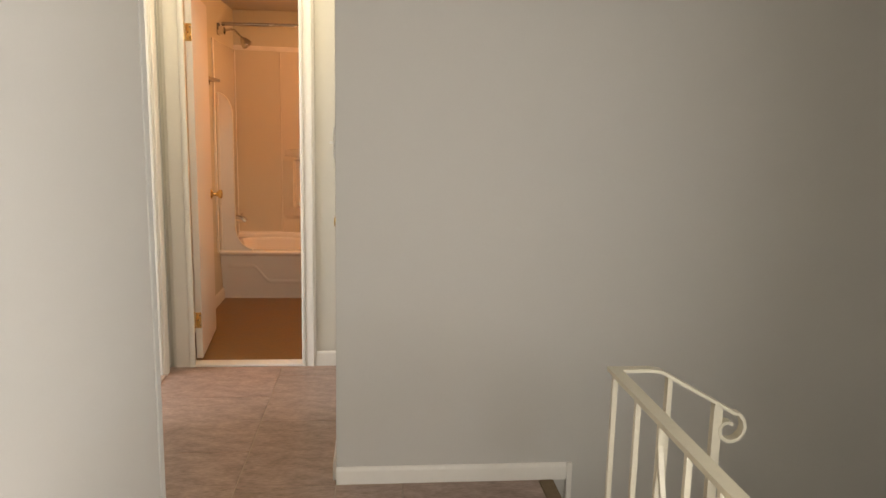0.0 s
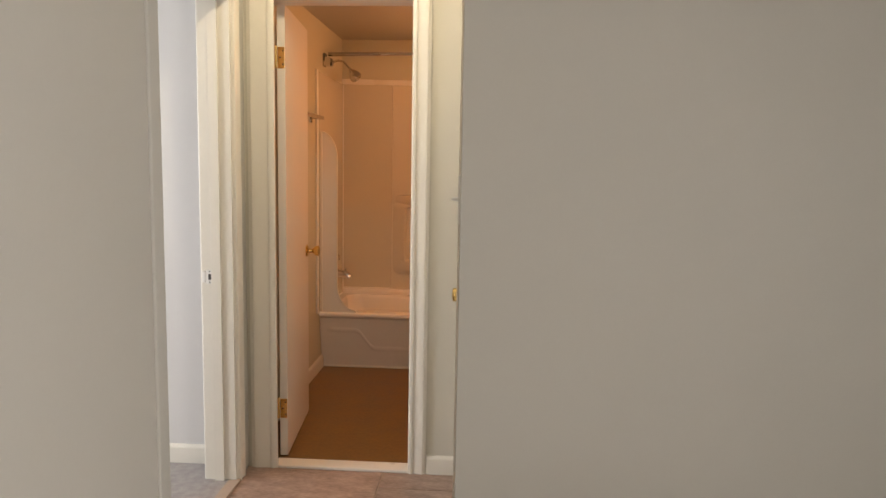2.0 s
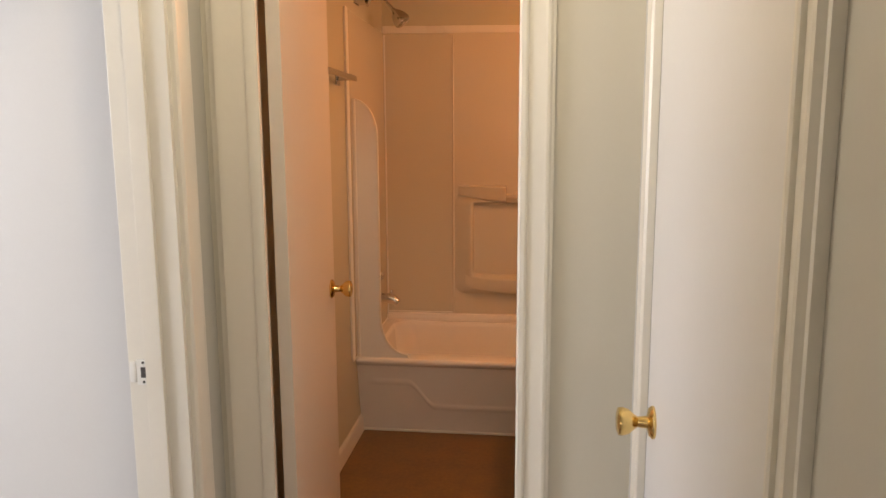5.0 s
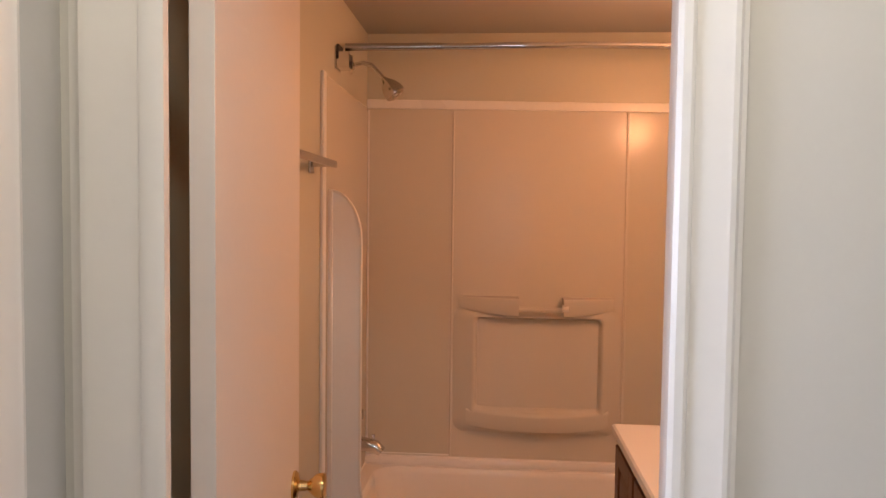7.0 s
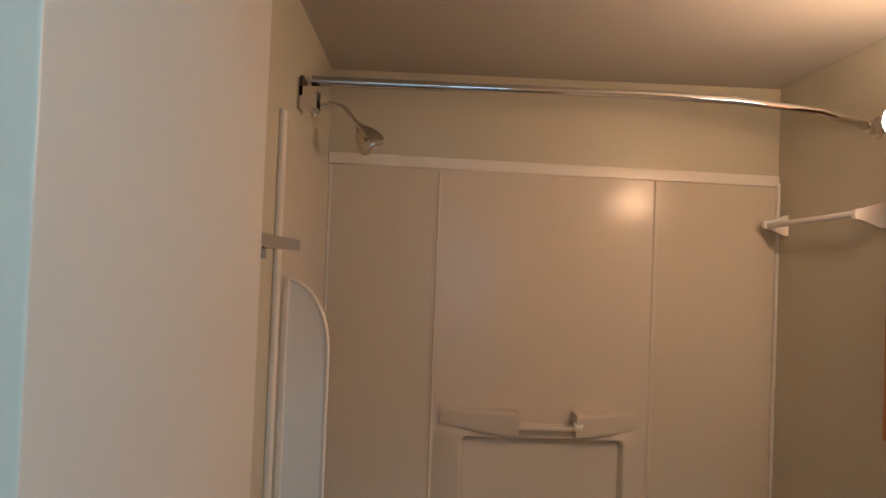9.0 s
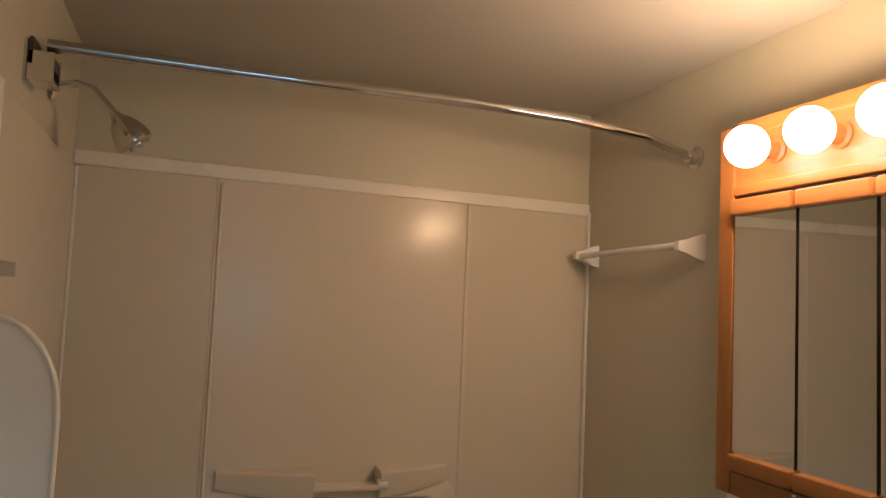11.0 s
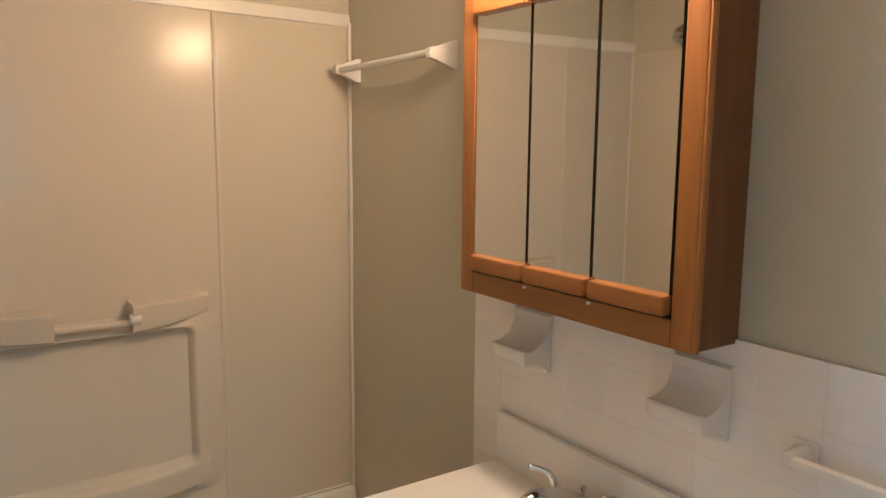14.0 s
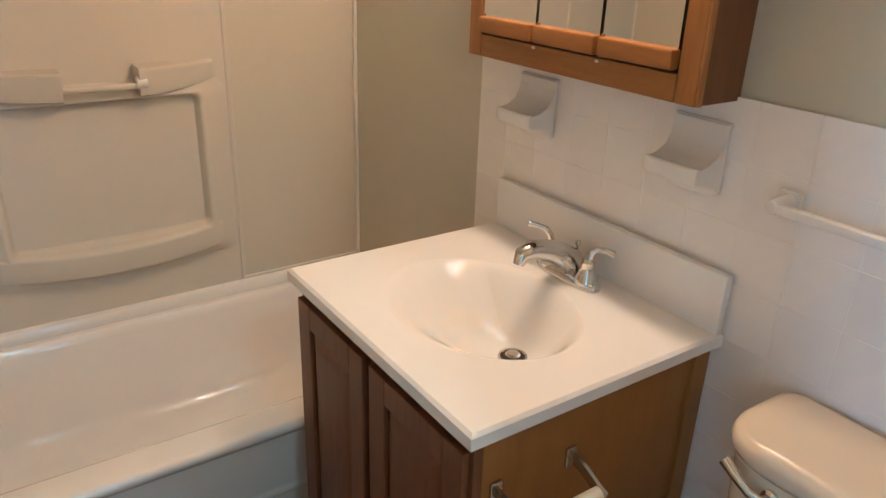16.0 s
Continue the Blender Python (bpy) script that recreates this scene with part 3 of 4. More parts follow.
xs = [BL + 0.002 + (BR - BL - 0.004) * k / 120 for k in range(121)]
cols = []
for x in xs:
    h = relief(x)
    fade = min(1.0, max(0.0, (x - (BL + 0.05)) / 0.04)) * min(1.0, max(0.0, (BR - 0.05 - x) / 0.04))
    d = 0.007 * fade
    ys = [(0.0, 0.0), (0.012, 0.0), (0.020, 0.0), (h - 0.028, 0.0), (h - 0.018, -d * 0.9), (h - 0.006, -d), (h + 0.006, -d * 0.7), (h + 0.016, 0.0), (RIM - 0.05, 0.0), (RIM - 0.03, 0.0)]
    cols.append([ap.verts.new((x, TF + 0.014 + 0.080 * (1 - z / (RIM - 0.03)) + dy, z)) for z, dy in ys])
for a, b in zip(cols, cols[1:]):
    for k in range(len(a) - 1):
        ap.faces.new((a[k], b[k], b[k + 1], a[k + 1]))
part("apron", ap, M_TUB, tub, "white apron with a curved raised relief", smooth=60)
part("caulk", tube(bmesh.new(), [(BL + 0.002, TF + 0.092, 0.006), (BR - 0.002, TF + 0.092, 0.006)], 0.007, 8), M_STRIP, tub, "white caulk bead along the floor")
part("drain", lathe(bmesh.new(), [(0.03, 0), (0.028, 0.004), (0.01, 0.005), (0, 0.004)], axis((BL + 0.27, 5.9, 0.0695), (0, 0, 1)), 20), M_CHROME, tub)

part("back_ledge", boxes((BL + 0.002, BR - 0.002, BB - 0.040, BB - 0.001, RIM - 0.006, RIM + 0.040), bevel=0.016), M_TUB, tub)

# ---- surround panels ----
PT = 1.924
def panel(name, rows, label, mat=M_PANEL):
    t = thing(name, ((rows[0] + rows[1]) / 2, (rows[2] + rows[3]) / 2, rows[4]), label, "wall panel", "tub surround panels")
    part("sheet", boxes(rows, bevel=0.003), mat, t)
    x0, x1, y0, y1 = rows[:4]
    ends = ((x0 + 0.004, y0 - 0.002), (x1 - 0.004, y0 - 0.002)) if x1 - x0 > y1 - y0 else ((x1 + 0.002, y0 + 0.004), (x1 + 0.002, y1 - 0.004))
    part("caulk", tube(bmesh.new(), [(x, y, rows[4] + (0.040 if x1 - x0 > y1 - y0 else 0.002)) for x, y in ends], 0.004, 8), M_STRIP, t, "white caulk bead")
    return t

S1, S2 = -0.691, 0.039
panel("surround_panel", (BL + 0.004, S1, BB - 0.006, BB, RIM + 0.002, PT), "beige plastic surround panel behind the tub")
panel("surround_panel", (S2, BR - 0.002, BB - 0.006, BB, RIM + 0.002, PT), "beige plastic surround panel behind the tub")
panel("surround_panel", (BL, BL + 0.006, 5.490, BB - 0.006, RIM + 0.002, PT), "beige plastic surround panel on the tub's end wall")
centre = thing("surround_panel", ((S1 + S2) / 2, BB, RIM), "white moulded centre panel with soap ledges and a wash rail", "wall panel", "tub surround panels")
part("sheet", boxes((S1 - 0.012, S2 + 0.012, BB - 0.009, BB - 0.0058, RIM + 0.002, PT - 0.004), bevel=0.001), M_CENTRE, centre)
for x in (S1, S2):
    part("ridge", tube(bmesh.new(), [(x, BB - 0.0085, RIM + 0.02), (x, BB - 0.0085, PT - 0.015)], 0.005, 12), M_CENTRE, centre)
# moulded frame round a sunken field
FX0, FX1, FZ0, FZ1 = -0.645, -0.010, 0.525, 1.130
RX0, RX1, RZ0, RZ1 = -0.588, -0.054, 0.640, 1.038
FY = BB - 0.009
def ring_pts(x0, x1, z0, z1, r, y, sag=0.0, n=6):
    pts = []
    for cx, cz, a0 in ((x1 - r, z1 - r, 0), (x0 + r, z1 - r, 90), (x0 + r, z0 + r, 180), (x1 - r, z0 + r, 270)):
        for k in range(n + 1):
            a = radians(a0 + 90 * k / n)
            px, pz = cx + r * math.cos(a), cz + r * math.sin(a)
            if pz < (z0 + z1) / 2:
                u = (px - (x0 + x1) / 2) / ((x1 - x0) / 2)
                pz -= sag * (1 - u * u)
            pts.append((px, y, pz))
    return pts
bm = bmesh.new()
loft(bm, [
    ring_pts(S1 + 0.008, S2 - 0.008, FZ0 + 0.010, RZ1 + 0.046, 0.05, FY + 0.001),
    ring_pts(S1 + 0.020, S2 - 0.020, FZ0 + 0.020, RZ1 + 0.040, 0.05, FY - 0.005),
    ring_pts(FX0 + 0.010, FX1 - 0.008, FZ0 + 0.036, RZ1 + 0.028, 0.045, FY - 0.020),
    ring_pts(RX0 - 0.012, RX1 + 0.012, RZ0 - 0.020, RZ1 + 0.012, 0.026, FY - 0.034),
    ring_pts(RX0 - 0.004, RX1 + 0.004, RZ0 - 0.008, RZ1 + 0.004, 0.022, FY - 0.034),
    ring_pts(RX0 + 0.002, RX1 - 0.002, RZ0 + 0.002, RZ1 - 0.001, 0.020, FY - 0.028),
    ring_pts(RX0 + 0.010, RX1 - 0.010, RZ0 + 0.008, RZ1 - 0.006, 0.016, FY - 0.004),
])
part("moulded_frame", bm, M_CENTRE, centre, "raised moulded frame round a sunken field", smooth=50)
# ledges above the field, with tapering undersides
for x0, x1 in ((-0.660, -0.404), (-0.218, -0.002)):
    bm = bmesh.new()
    a = []
    n = 14
    inner = x1 if x1 < -0.3 else x0
    for k in range(n + 1):
        x = x0 + (x1 - x0) * k / n
        u = abs(x - inner) / abs(x1 - x0)
        dep = 0.014 + 0.066 * (1 - u ** 1.4)
        low = FZ1 - 0.082 + 0.030 * u ** 2
        a.append([bm.verts.new(p) for p in ((x, FY + 0.002, FZ1 - 0.002), (x, FY - dep + 0.010, FZ1 - 0.004), (x, FY - dep + 0.003, FZ1 - 0.007), (x, FY - dep, FZ1 - 0.014), (x, FY - dep * 0.86, low + 0.016), (x, FY - dep * 0.80, low + 0.004), (x, FY - dep * 0.70, low), (x, FY + 0.002, low - 0.002))])
    for p, q in zip(a, a[1:]):
        for k in range(len(p) - 1):
            bm.faces.new((p[k], q[k], q[k + 1], p[k + 1]))
    bm.faces.new(a[0])
    bm.faces.new(list(reversed(a[-1])))
    part("soap_ledge", bm, M_CENTRE, centre, "moulded soap ledge", smooth=40)
part("wash_rail", tube(bmesh.new(), [(-0.408, FY - 0.056, FZ1 - 0.052), (-0.212, FY - 0.056, FZ1 - 0.052)], 0.009, 14), M_CENTRE, centre, "beige wash cloth rail")
part("rail_cup", lathe(bmesh.new(), [(0.016, -0.014), (0.016, 0.008), (0.013, 0.013), (0.009, 0.011), (0, 0.011)], axis((-0.212, FY - 0.062, FZ1 - 0.042), (-1, 0, 0)), 18), M_STRIP, centre, "white rail end cup")
bm = bmesh.new()
cols = []
for k in range(33):
    u = k / 16 - 1
    x = (RX0 + RX1) / 2 + u * (RX1 - RX0 + 0.070) / 2
    d = 0.030 + 0.028 * (1 - u * u)
    low = RZ0 - 0.072 - 0.020 * (1 - abs(u) ** 2.4)
    lift = 0.016 * u * u
    cols.append([bm.verts.new(q) for q in ((x, FY + 0.001, RZ0 + 0.004 + lift), (x, FY - d * 0.7, RZ0 - 0.008 + lift), (x, FY - d * 0.94, RZ0 - 0.014 + lift), (x, FY - d, RZ0 - 0.024 + lift), (x, FY - d * 0.97, (low + RZ0) / 2 - 0.008), (x, FY - d * 0.86, low + 0.010), (x, FY - d * 0.72, low), (x, FY + 0.001, low - 0.006))])
for p, q in zip(cols, cols[1:]):
    for k in range(len(p) - 1):
        bm.faces.new((p[k], q[k], q[k + 1], p[k + 1]))
bm.faces.new(cols[0])
bm.faces.new(list(reversed(cols[-1])))
part("sill", bm, M_CENTRE, centre, "bowed sill under the sunken field", smooth=50)

# trim strips of the surround
bm = boxes((BL + 0.002, BR - 0.002, BB - 0.014, BB, PT - 0.006, PT + 0.032), bevel=0.004)
for v in bm.verts:                                # the strip sags towards the vanity side
    v.co.z += 0.007 - 0.020 * (v.co.x - BL) / (BR - BL)
trim("trim_surround_top", bm, "white plastic strip along the surround's top", M_STRIP)
trim("trim_surround_left", boxes((BL, BL + 0.012, 5.450, 5.490, RIM + 0.002, PT + 0.006), bevel=0.004), "white plastic strip at the surround's edge", M_STRIP)
trim("trim_corner_left", boxes((BL + 0.006, BL + 0.014, BB - 0.014, BB - 0.006, RIM, PT - 0.006), bevel=0.003), "white corner bead in the tub alcove", M_STRIP)
trim("trim_corner_right", boxes((BR - 0.012, BR, BB - 0.020, BB - 0.006, RIM, PT - 0.006), bevel=0.004), "white corner bead in the tub alcove", M_STRIP)

# ---- splash guard at the tub's end ----
def guard_outline():
    pts = [(0.0, 0.0), (0.235, 0.0)]
    for k in range(9):                             # foot sweeping up
        a = radians(90 * k / 8)
        pts.append((0.232 - 0.122 * math.sin(a), 0.190 - 0.178 * math.cos(a)))
    for k in range(11):                            # round shoulder
        a = radians(90 * k / 10)
        pts.append((0.110 * math.cos(a), 1.000 + 0.165 * math.sin(a)))
    return pts
guard = thing("splash_guard", (BL + 0.1, 5.545, RIM), "white plastic splash guard standing on the tub rim", "splash guard")
gm = Matrix.Translation((BL + 0.006, 5.548, RIM + 0.001)) @ Matrix(((1, 0, 0, 0), (0, 0, 1, 0), (0, -1, 0, 0), (0, 0, 0, 1))).transposed()
part("sheet", prism(bmesh.new(), guard_outline(), gm, 0.006), M_SHIELD, guard, smooth=30)
rim_pts = [gm @ Vector((x, y, 0.003)) for x, y in guard_outline()[1:]]
part("edging", tube(bmesh.new(), rim_pts, 0.0055, 8), M_STRIP, guard, "rounded white edging")
part("wall_channel", boxes((BL + 0.006, BL + 0.022, 5.535, 5.555, RIM + 0.002, RIM + 1.165), bevel=0.004), M_STRIP, guard, "white wall channel")

# ---- shower ----
rod = thing("shower_rod", (-0.3, 5.72, 2.03), "chrome telescopic shower curtain rod across the tub", "shower rod")
RZ = 2.046
part("sleeve", tube(bmesh.new(), [(BL + 0.03, 5.685, RZ + 0.006), (-0.70, 5.715, RZ + 0.014)], 0.0130, 16), M_BRUSHED, rod, "dull chrome outer sleeve")
part("tube", tube(bmesh.new(), [(-0.70, 5.715, RZ + 0.014), (-0.2, 5.722, RZ + 0.018), (0.08, 5.727, RZ + 0.014), (0.30, 5.732, RZ - 0.004), (BR - 0.02, 5.736, RZ - 0.038)], 0.0115, 16), M_CHROME, rod)
bm = bmesh.new()
box(bm, BL, BL + 0.006, 5.645, 5.725, RZ - 0.075, RZ + 0.006, bevel=0.002)
box(bm, BL + 0.006, BL + 0.05, 5.650, 5.656, RZ - 0.070, RZ - 0.015, bevel=0.001)
box(bm, BL + 0.006, BL + 0.05, 5.714, 5.720, RZ - 0.070, RZ - 0.015, bevel=0.001)
box(bm, BL + 0.006, BL + 0.05, 5.656, 5.714, RZ - 0.070, RZ - 0.064)
part("wall_bracket", bm, M_CHROME, rod, "chrome wall bracket")
part("pocket", boxes((BL + 0.0065, BL + 0.046, 5.657, 5.713, RZ - 0.040, RZ - 0.018), (BL + 0.0065, BL + 0.014, 5.650, 5.720, RZ - 0.040, RZ + 0.010)), M_BLACK, rod)
part("end_flange", lathe(bmesh.new(), [(0.030, 0), (0.030, 0.004), (0.019, 0.010), (0.017, 0.030), (0.012, 0.031), (0, 0.031)], axis((BR, 5.736, RZ - 0.040), (-1, 0, 0)), 24), M_CHROME, rod, "chrome end flange")

head = thing("shower", (BL, 5.90, 2.02), "chrome shower head on a bent arm", "shower head")
part("flange", lathe(bmesh.new(), [(0.030, 0), (0.029, 0.004), (0.014, 0.012), (0.0, 0.012)], axis((BL + 0.006, 5.90, 2.030), (1, 0, 0)), 24), M_CHROME, head)
part("arm", tube(bmesh.new(), [(BL + 0.006, 5.90, 2.030), (BL + 0.05, 5.90, 2.042), (BL + 0.085, 5.90, 2.034), (BL + 0.118, 5.90, 1.998), (BL + 0.135, 5.90, 1.978)], 0.0085, 12), M_CHROME, head)
part("head", lathe(bmesh.new(), [(0.011, 0), (0.014, 0.010), (0.022, 0.018), (0.032, 0.034), (0.039, 0.054), (0.041, 0.068), (0.039, 0.078), (0.031, 0.083), (0.027, 0.078), (0.016, 0.077), (0.014, 0.084), (0, 0.085)], axis((BL + 0.130, 5.90, 1.984), (0.62, 0.0, -0.78)), 24), M_BRUSHED, head)

tap = thing("tub_spout", (BL, 5.88, 0.57), "chrome tub spout on the end wall", "tub spout")
part("spout", tube(bmesh.new(), [(BL + 0.006, 5.88, 0.590), (BL + 0.06, 5.88, 0.592), (BL + 0.115, 5.88, 0.584), (BL + 0.138, 5.88, 0.564)], [0.030, 0.027, 0.024, 0.020], 18), M_CHROME, tap)
part("diverter", lathe(bmesh.new(), [(0.005, 0), (0.005, 0.018), (0.008, 0.020), (0.007, 0.026), (0, 0.027)], axis((BL + 0.105, 5.88, 0.603), (0, 0, 1)), 12), M_CHROME, tap)
valve = thing("shower_valve", (BL, 5.90, 0.70), "chrome shower valve handle on the end wall", "shower valve")
part("escutcheon", lathe(bmesh.new(), [(0.055, 0), (0.052, 0.006), (0.02, 0.014), (0, 0.014)], axis((BL + 0.006, 5.90, 0.70), (1, 0, 0)), 28), M_CHROME, valve)
part("handle", lathe(bmesh.new(), [(0.016, 0.012), (0.018, 0.03), (0.024, 0.045), (0.020, 0.055), (0, 0.057)], axis((BL + 0.006, 5.90, 0.70), (1, 0, 0)), 18), M_CHROME, valve)

# ---- towel rails ----
tr = thing("towel_rail", (BL, 5.05, 1.6), "flat chrome towel rail on the wall behind the door", "towel rail")
part("bar", boxes((BL + 0.062, BL + 0.070, 4.70, 5.385, 1.615, 1.637), bevel=0.002), M_BRUSHED, tr)
for y in (5.325, 4.78):
    bm = bmesh.new()
    box(bm, BL, BL + 0.008, y - 0.022, y + 0.022, 1.595, 1.635, bevel=0.003)
    box(bm, BL + 0.008, BL + 0.062, y - 0.010, y + 0.010, 1.615, 1.631, bevel=0.003)
    part("bracket", bm, M_BRUSHED, tr)

ct = thing("towel_rail", (BR, 5.97, 1.77), "white plastic towel rail on the wall above the tub", "towel rail")
part("bar", tube(bmesh.new(), [(BR - 0.065, 5.715, 1.774), (BR - 0.065, 6.205, 1.768)], 0.009, 14), M_CERAMIC, ct, "translucent white rail")
for y in (5.705, 6.215):
    bm = bmesh.new()
    prism(bm, [(0, -0.034), (0, 0.034), (0.012, 0.034), (0.060, 0.016), (0.080, 0.012), (0.083, 0.0), (0.080, -0.012), (0.060, -0.016), (0.012, -0.034)], Matrix.Translation((BR, y - 0.011, 1.771)) @ Matrix(((-1, 0, 0, 0), (0, 0, 1, 0), (0, 1, 0, 0), (0, 0, 0, 1))).transposed(), 0.022, bevel=0.004)
    part("bracket", bm, M_CERAMIC, ct, "white bracket")

# ---- medicine cabinet ----
CX, CY0, CY1, CZ0, CZ1 = 0.338, 4.881, 5.497, 1.232, 2.024
cab = thing("medicine_cabinet", (BR, 5.19, CZ0), "honey oak medicine cabinet with three mirrors and a lit lamp strip", "medicine cabinet")
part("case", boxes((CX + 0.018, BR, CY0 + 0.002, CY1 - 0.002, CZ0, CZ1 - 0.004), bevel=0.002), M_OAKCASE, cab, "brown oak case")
ST = 0.044
OZ0, OZ1 = 1.282, 1.860                           # mirror opening
part("stile", boxes((CX, CX + 0.018, CY0, CY0 + ST - 0.002, CZ0, CZ1), bevel=0.003), M_OAK_V, cab)
part("stile", boxes((CX, CX + 0.018, CY1 - ST, CY1, CZ0, CZ1 - 0.012), bevel=0.003), M_OAK_V, cab)
part("bottom_rail", boxes((CX, CX + 0.018, CY0 + ST - 0.002, CY1 - ST, CZ0, OZ0 - 0.003), bevel=0.003), M_OAK_H, cab)
part("middle_rail", boxes((CX, CX + 0.018, CY0 + ST - 0.002, CY1 - ST, OZ1, OZ1 + 0.022), bevel=0.004), M_OAK_H, cab)
part("lamp_board", boxes((CX + 0.007, CX + 0.0178, CY0 + ST - 0.002, CY1 - ST, OZ1 + 0.022, CZ1 - 0.036)), M_OAK_H, cab, "glossy oak board behind the bulbs")
part("top_rail", boxes((CX, CX + 0.018, CY0 + ST - 0.002, CY1 - ST, CZ1 - 0.036, CZ1 - 0.006), bevel=0.004), M_OAK_H, cab)
part("corner_bead", tube(bmesh.new(), [(CX + 0.006, CY0 - 0.003, CZ0 + 0.002), (CX + 0.006, CY0 - 0.003, CZ1 + 0.002)], 0.006, 10), M_OAK_V, cab)
YL, YR = CY1 - ST - 0.002, CY0 + ST
W3 = (YL - YR) / 3
for k in range(3):
    a, b = YR + k * W3 + 0.002, YR + (k + 1) * W3 - 0.002
    lift = 0.004 * k
    md = part("mirror_door", boxes((CX + 0.001, CX + 0.006, a + 0.002, b - 0.002, OZ0 + 0.036, OZ1 - 0.042)), M_MIRROR, cab, "plain mirror door")
    bm = bmesh.new()
    box(bm, CX - 0.016, CX + 0.008, a, b - 0.004, OZ1 - 0.044, OZ1 - 0.010, bevel=0.005)
    box(bm, CX - 0.004, CX + 0.009, b - 0.004, b, OZ1 - 0.044, OZ1 - 0.008, bevel=0.002)
    part("top_pull", bm, M_OAK_H, md, "oak rail over the mirror")
    bm = bmesh.new()
    box(bm, CX - 0.016, CX + 0.008, a, b - 0.004, OZ0 + 0.002, OZ0 + 0.036, bevel=0.005)
    box(bm, CX - 0.004, CX + 0.009, b - 0.004, b, OZ0, OZ0 + 0.040, bevel=0.002)
    part("bottom_pull", bm, M_OAK_H, md, "oak rail under the mirror")
# The shade between the mirror doors is painted by this black board.
part("mirror_back", boxes((CX + 0.008, CX + 0.0178, YR - 0.006, YL + 0.002, OZ0 - 0.003, OZ1)), M_GAPSHADE, cab, "near-black board painting the shade behind the mirror doors")
for y in (YR + W3, YR + 2 * W3):
    part("catch", boxes((CX - 0.005, CX - 0.0005, y - 0.004, y + 0.004, OZ0 - 0.011, OZ0 - 0.006), bevel=0.0015), M_STRIP, cab, "small white catch")

BULBS = [(0.270, y, 1.940) for y in (5.337, 5.182, 5.028)]
for p in BULBS:
    sk = part("lamp_socket", lathe(bmesh.new(), [(0.026, 0), (0.026, 0.004), (0.019, 0.008), (0.018, 0.034), (0.016, 0.036), (0, 0.036)], axis((CX + 0.007, p[1], p[2]), (-1, 0, 0)), 20), M_OAK_V, cab, "brown lamp socket")
    bm = bmesh.new()
    lathe(bm, [(0.014, -0.042), (0.016, -0.038)] + [(0.0425 * math.sin(radians(a)), -0.0425 * math.cos(radians(a))) for a in range(24, 180, 12)] + [(0, 0.0425)], axis(p, (-1, 0, 0)), 28)
    bulb = part("bulb", bm, M_BULB, sk, "lit frosted globe bulb", smooth=180)
    bulb.visible_shadow = False
    lamp = bpy.data.lights.new("bulb_light", "POINT")
    lamp.energy, lamp.color, lamp.shadow_soft_size = BULB_W, BULB_COLOUR, 0.042
    new("bulb_light", lamp).location = p

# ---- tiled wainscot fittings ----
TT = 0.008
TX = BR - TT                                       # tile face
def soap_dish(y):
    t = thing("soap_dish", (TX, y, 1.06), "white ceramic soap dish set in the tiled wall", "soap dish", "ceramic wall fittings")
    w = 0.057
    bm = bmesh.new()
    box(bm, TX - 0.012, TX, y - w, y + w, 1.064, 1.192, bevel=0.004)
    part("back_plate", bm, M_CERAMIC, t)
    bm = bmesh.new()
    cols = []
    for k in range(13):
        u = k / 12
        e = abs(2 * u - 1)
        yy = y - w + 2 * w * u
        o = 0.006 * e ** 6
        cols.append([bm.verts.new(q) for q in ((TX - 0.010, yy, 1.188), (TX - 0.014, yy, 1.160), (TX - 0.026, yy, 1.136), (TX - 0.048, yy, 1.124), (TX - 0.074 + o, yy, 1.120), (TX - 0.080 + o, yy, 1.123), (TX - 0.084 + o, yy, 1.119), (TX - 0.084 + o, yy, 1.098), (TX - 0.078 + o, yy, 1.091), (TX - 0.046, yy, 1.090), (TX - 0.024, yy, 1.082), (TX - 0.012, yy, 1.060 + 0.008 * e ** 3))])
    for a, b in zip(cols, cols[1:]):
        for k in range(len(a) - 1):
            bm.faces.new((a[k], b[k], b[k + 1], a[k + 1]))
    bm.faces.new(cols[0])
    bm.faces.new(list(reversed(cols[-1])))
    part("dish", bm, M_CERAMIC, t, smooth=45)
    part("lip", tube(bmesh.new(), [(TX - 0.004, y - w - 0.002, 1.190), (TX - 0.004, y + w + 0.002, 1.190)], 0.005, 8), M_CERAMIC, t)
    return t


soap_dish(5.375)
soap_dish(4.938)
rail = thing("ceramic_towel_rail", (TX, 4.45, 1.07), "white ceramic towel rail on the tiled wall", "towel rail", "ceramic wall fittings")
for y in (4.750, 4.210):
    bm = bmesh.new()
    box(bm, TX - 0.010, TX, y - 0.021, y + 0.021, 1.070, 1.114, bevel=0.004)
    tube(bm, [(TX - 0.006, y, 1.094), (TX - 0.045, y, 1.094), (TX - 0.056, y, 1.094)], [0.016, 0.014, 0.012], 14)
    part("post", bm, M_CERAMIC, rail)
part("bar", boxes((TX - 0.058, TX - 0.042, 4.215, 4.745, 1.086, 1.102), bevel=0.003), M_CERAMIC, rail, "square white bar")

# ---- vanity ----
VY0, VY1, VX, VZ = 4.817, 5.480, -0.124, 0.817
van = thing("vanity_cabinet", (0.2, 5.15, 0), "oak vanity cabinet with two raised panel doors", "vanity cabinet")
BX = VX + 0.042
for y in (VY0 + 0.026, VY1 - 0.038):
    part("side_panel", boxes((BX, BR - TT - 0.004, y, y + 0.016, 0.09, VZ - 0.028)), M_OAKSIDE, van, "yellow oak veneer side")
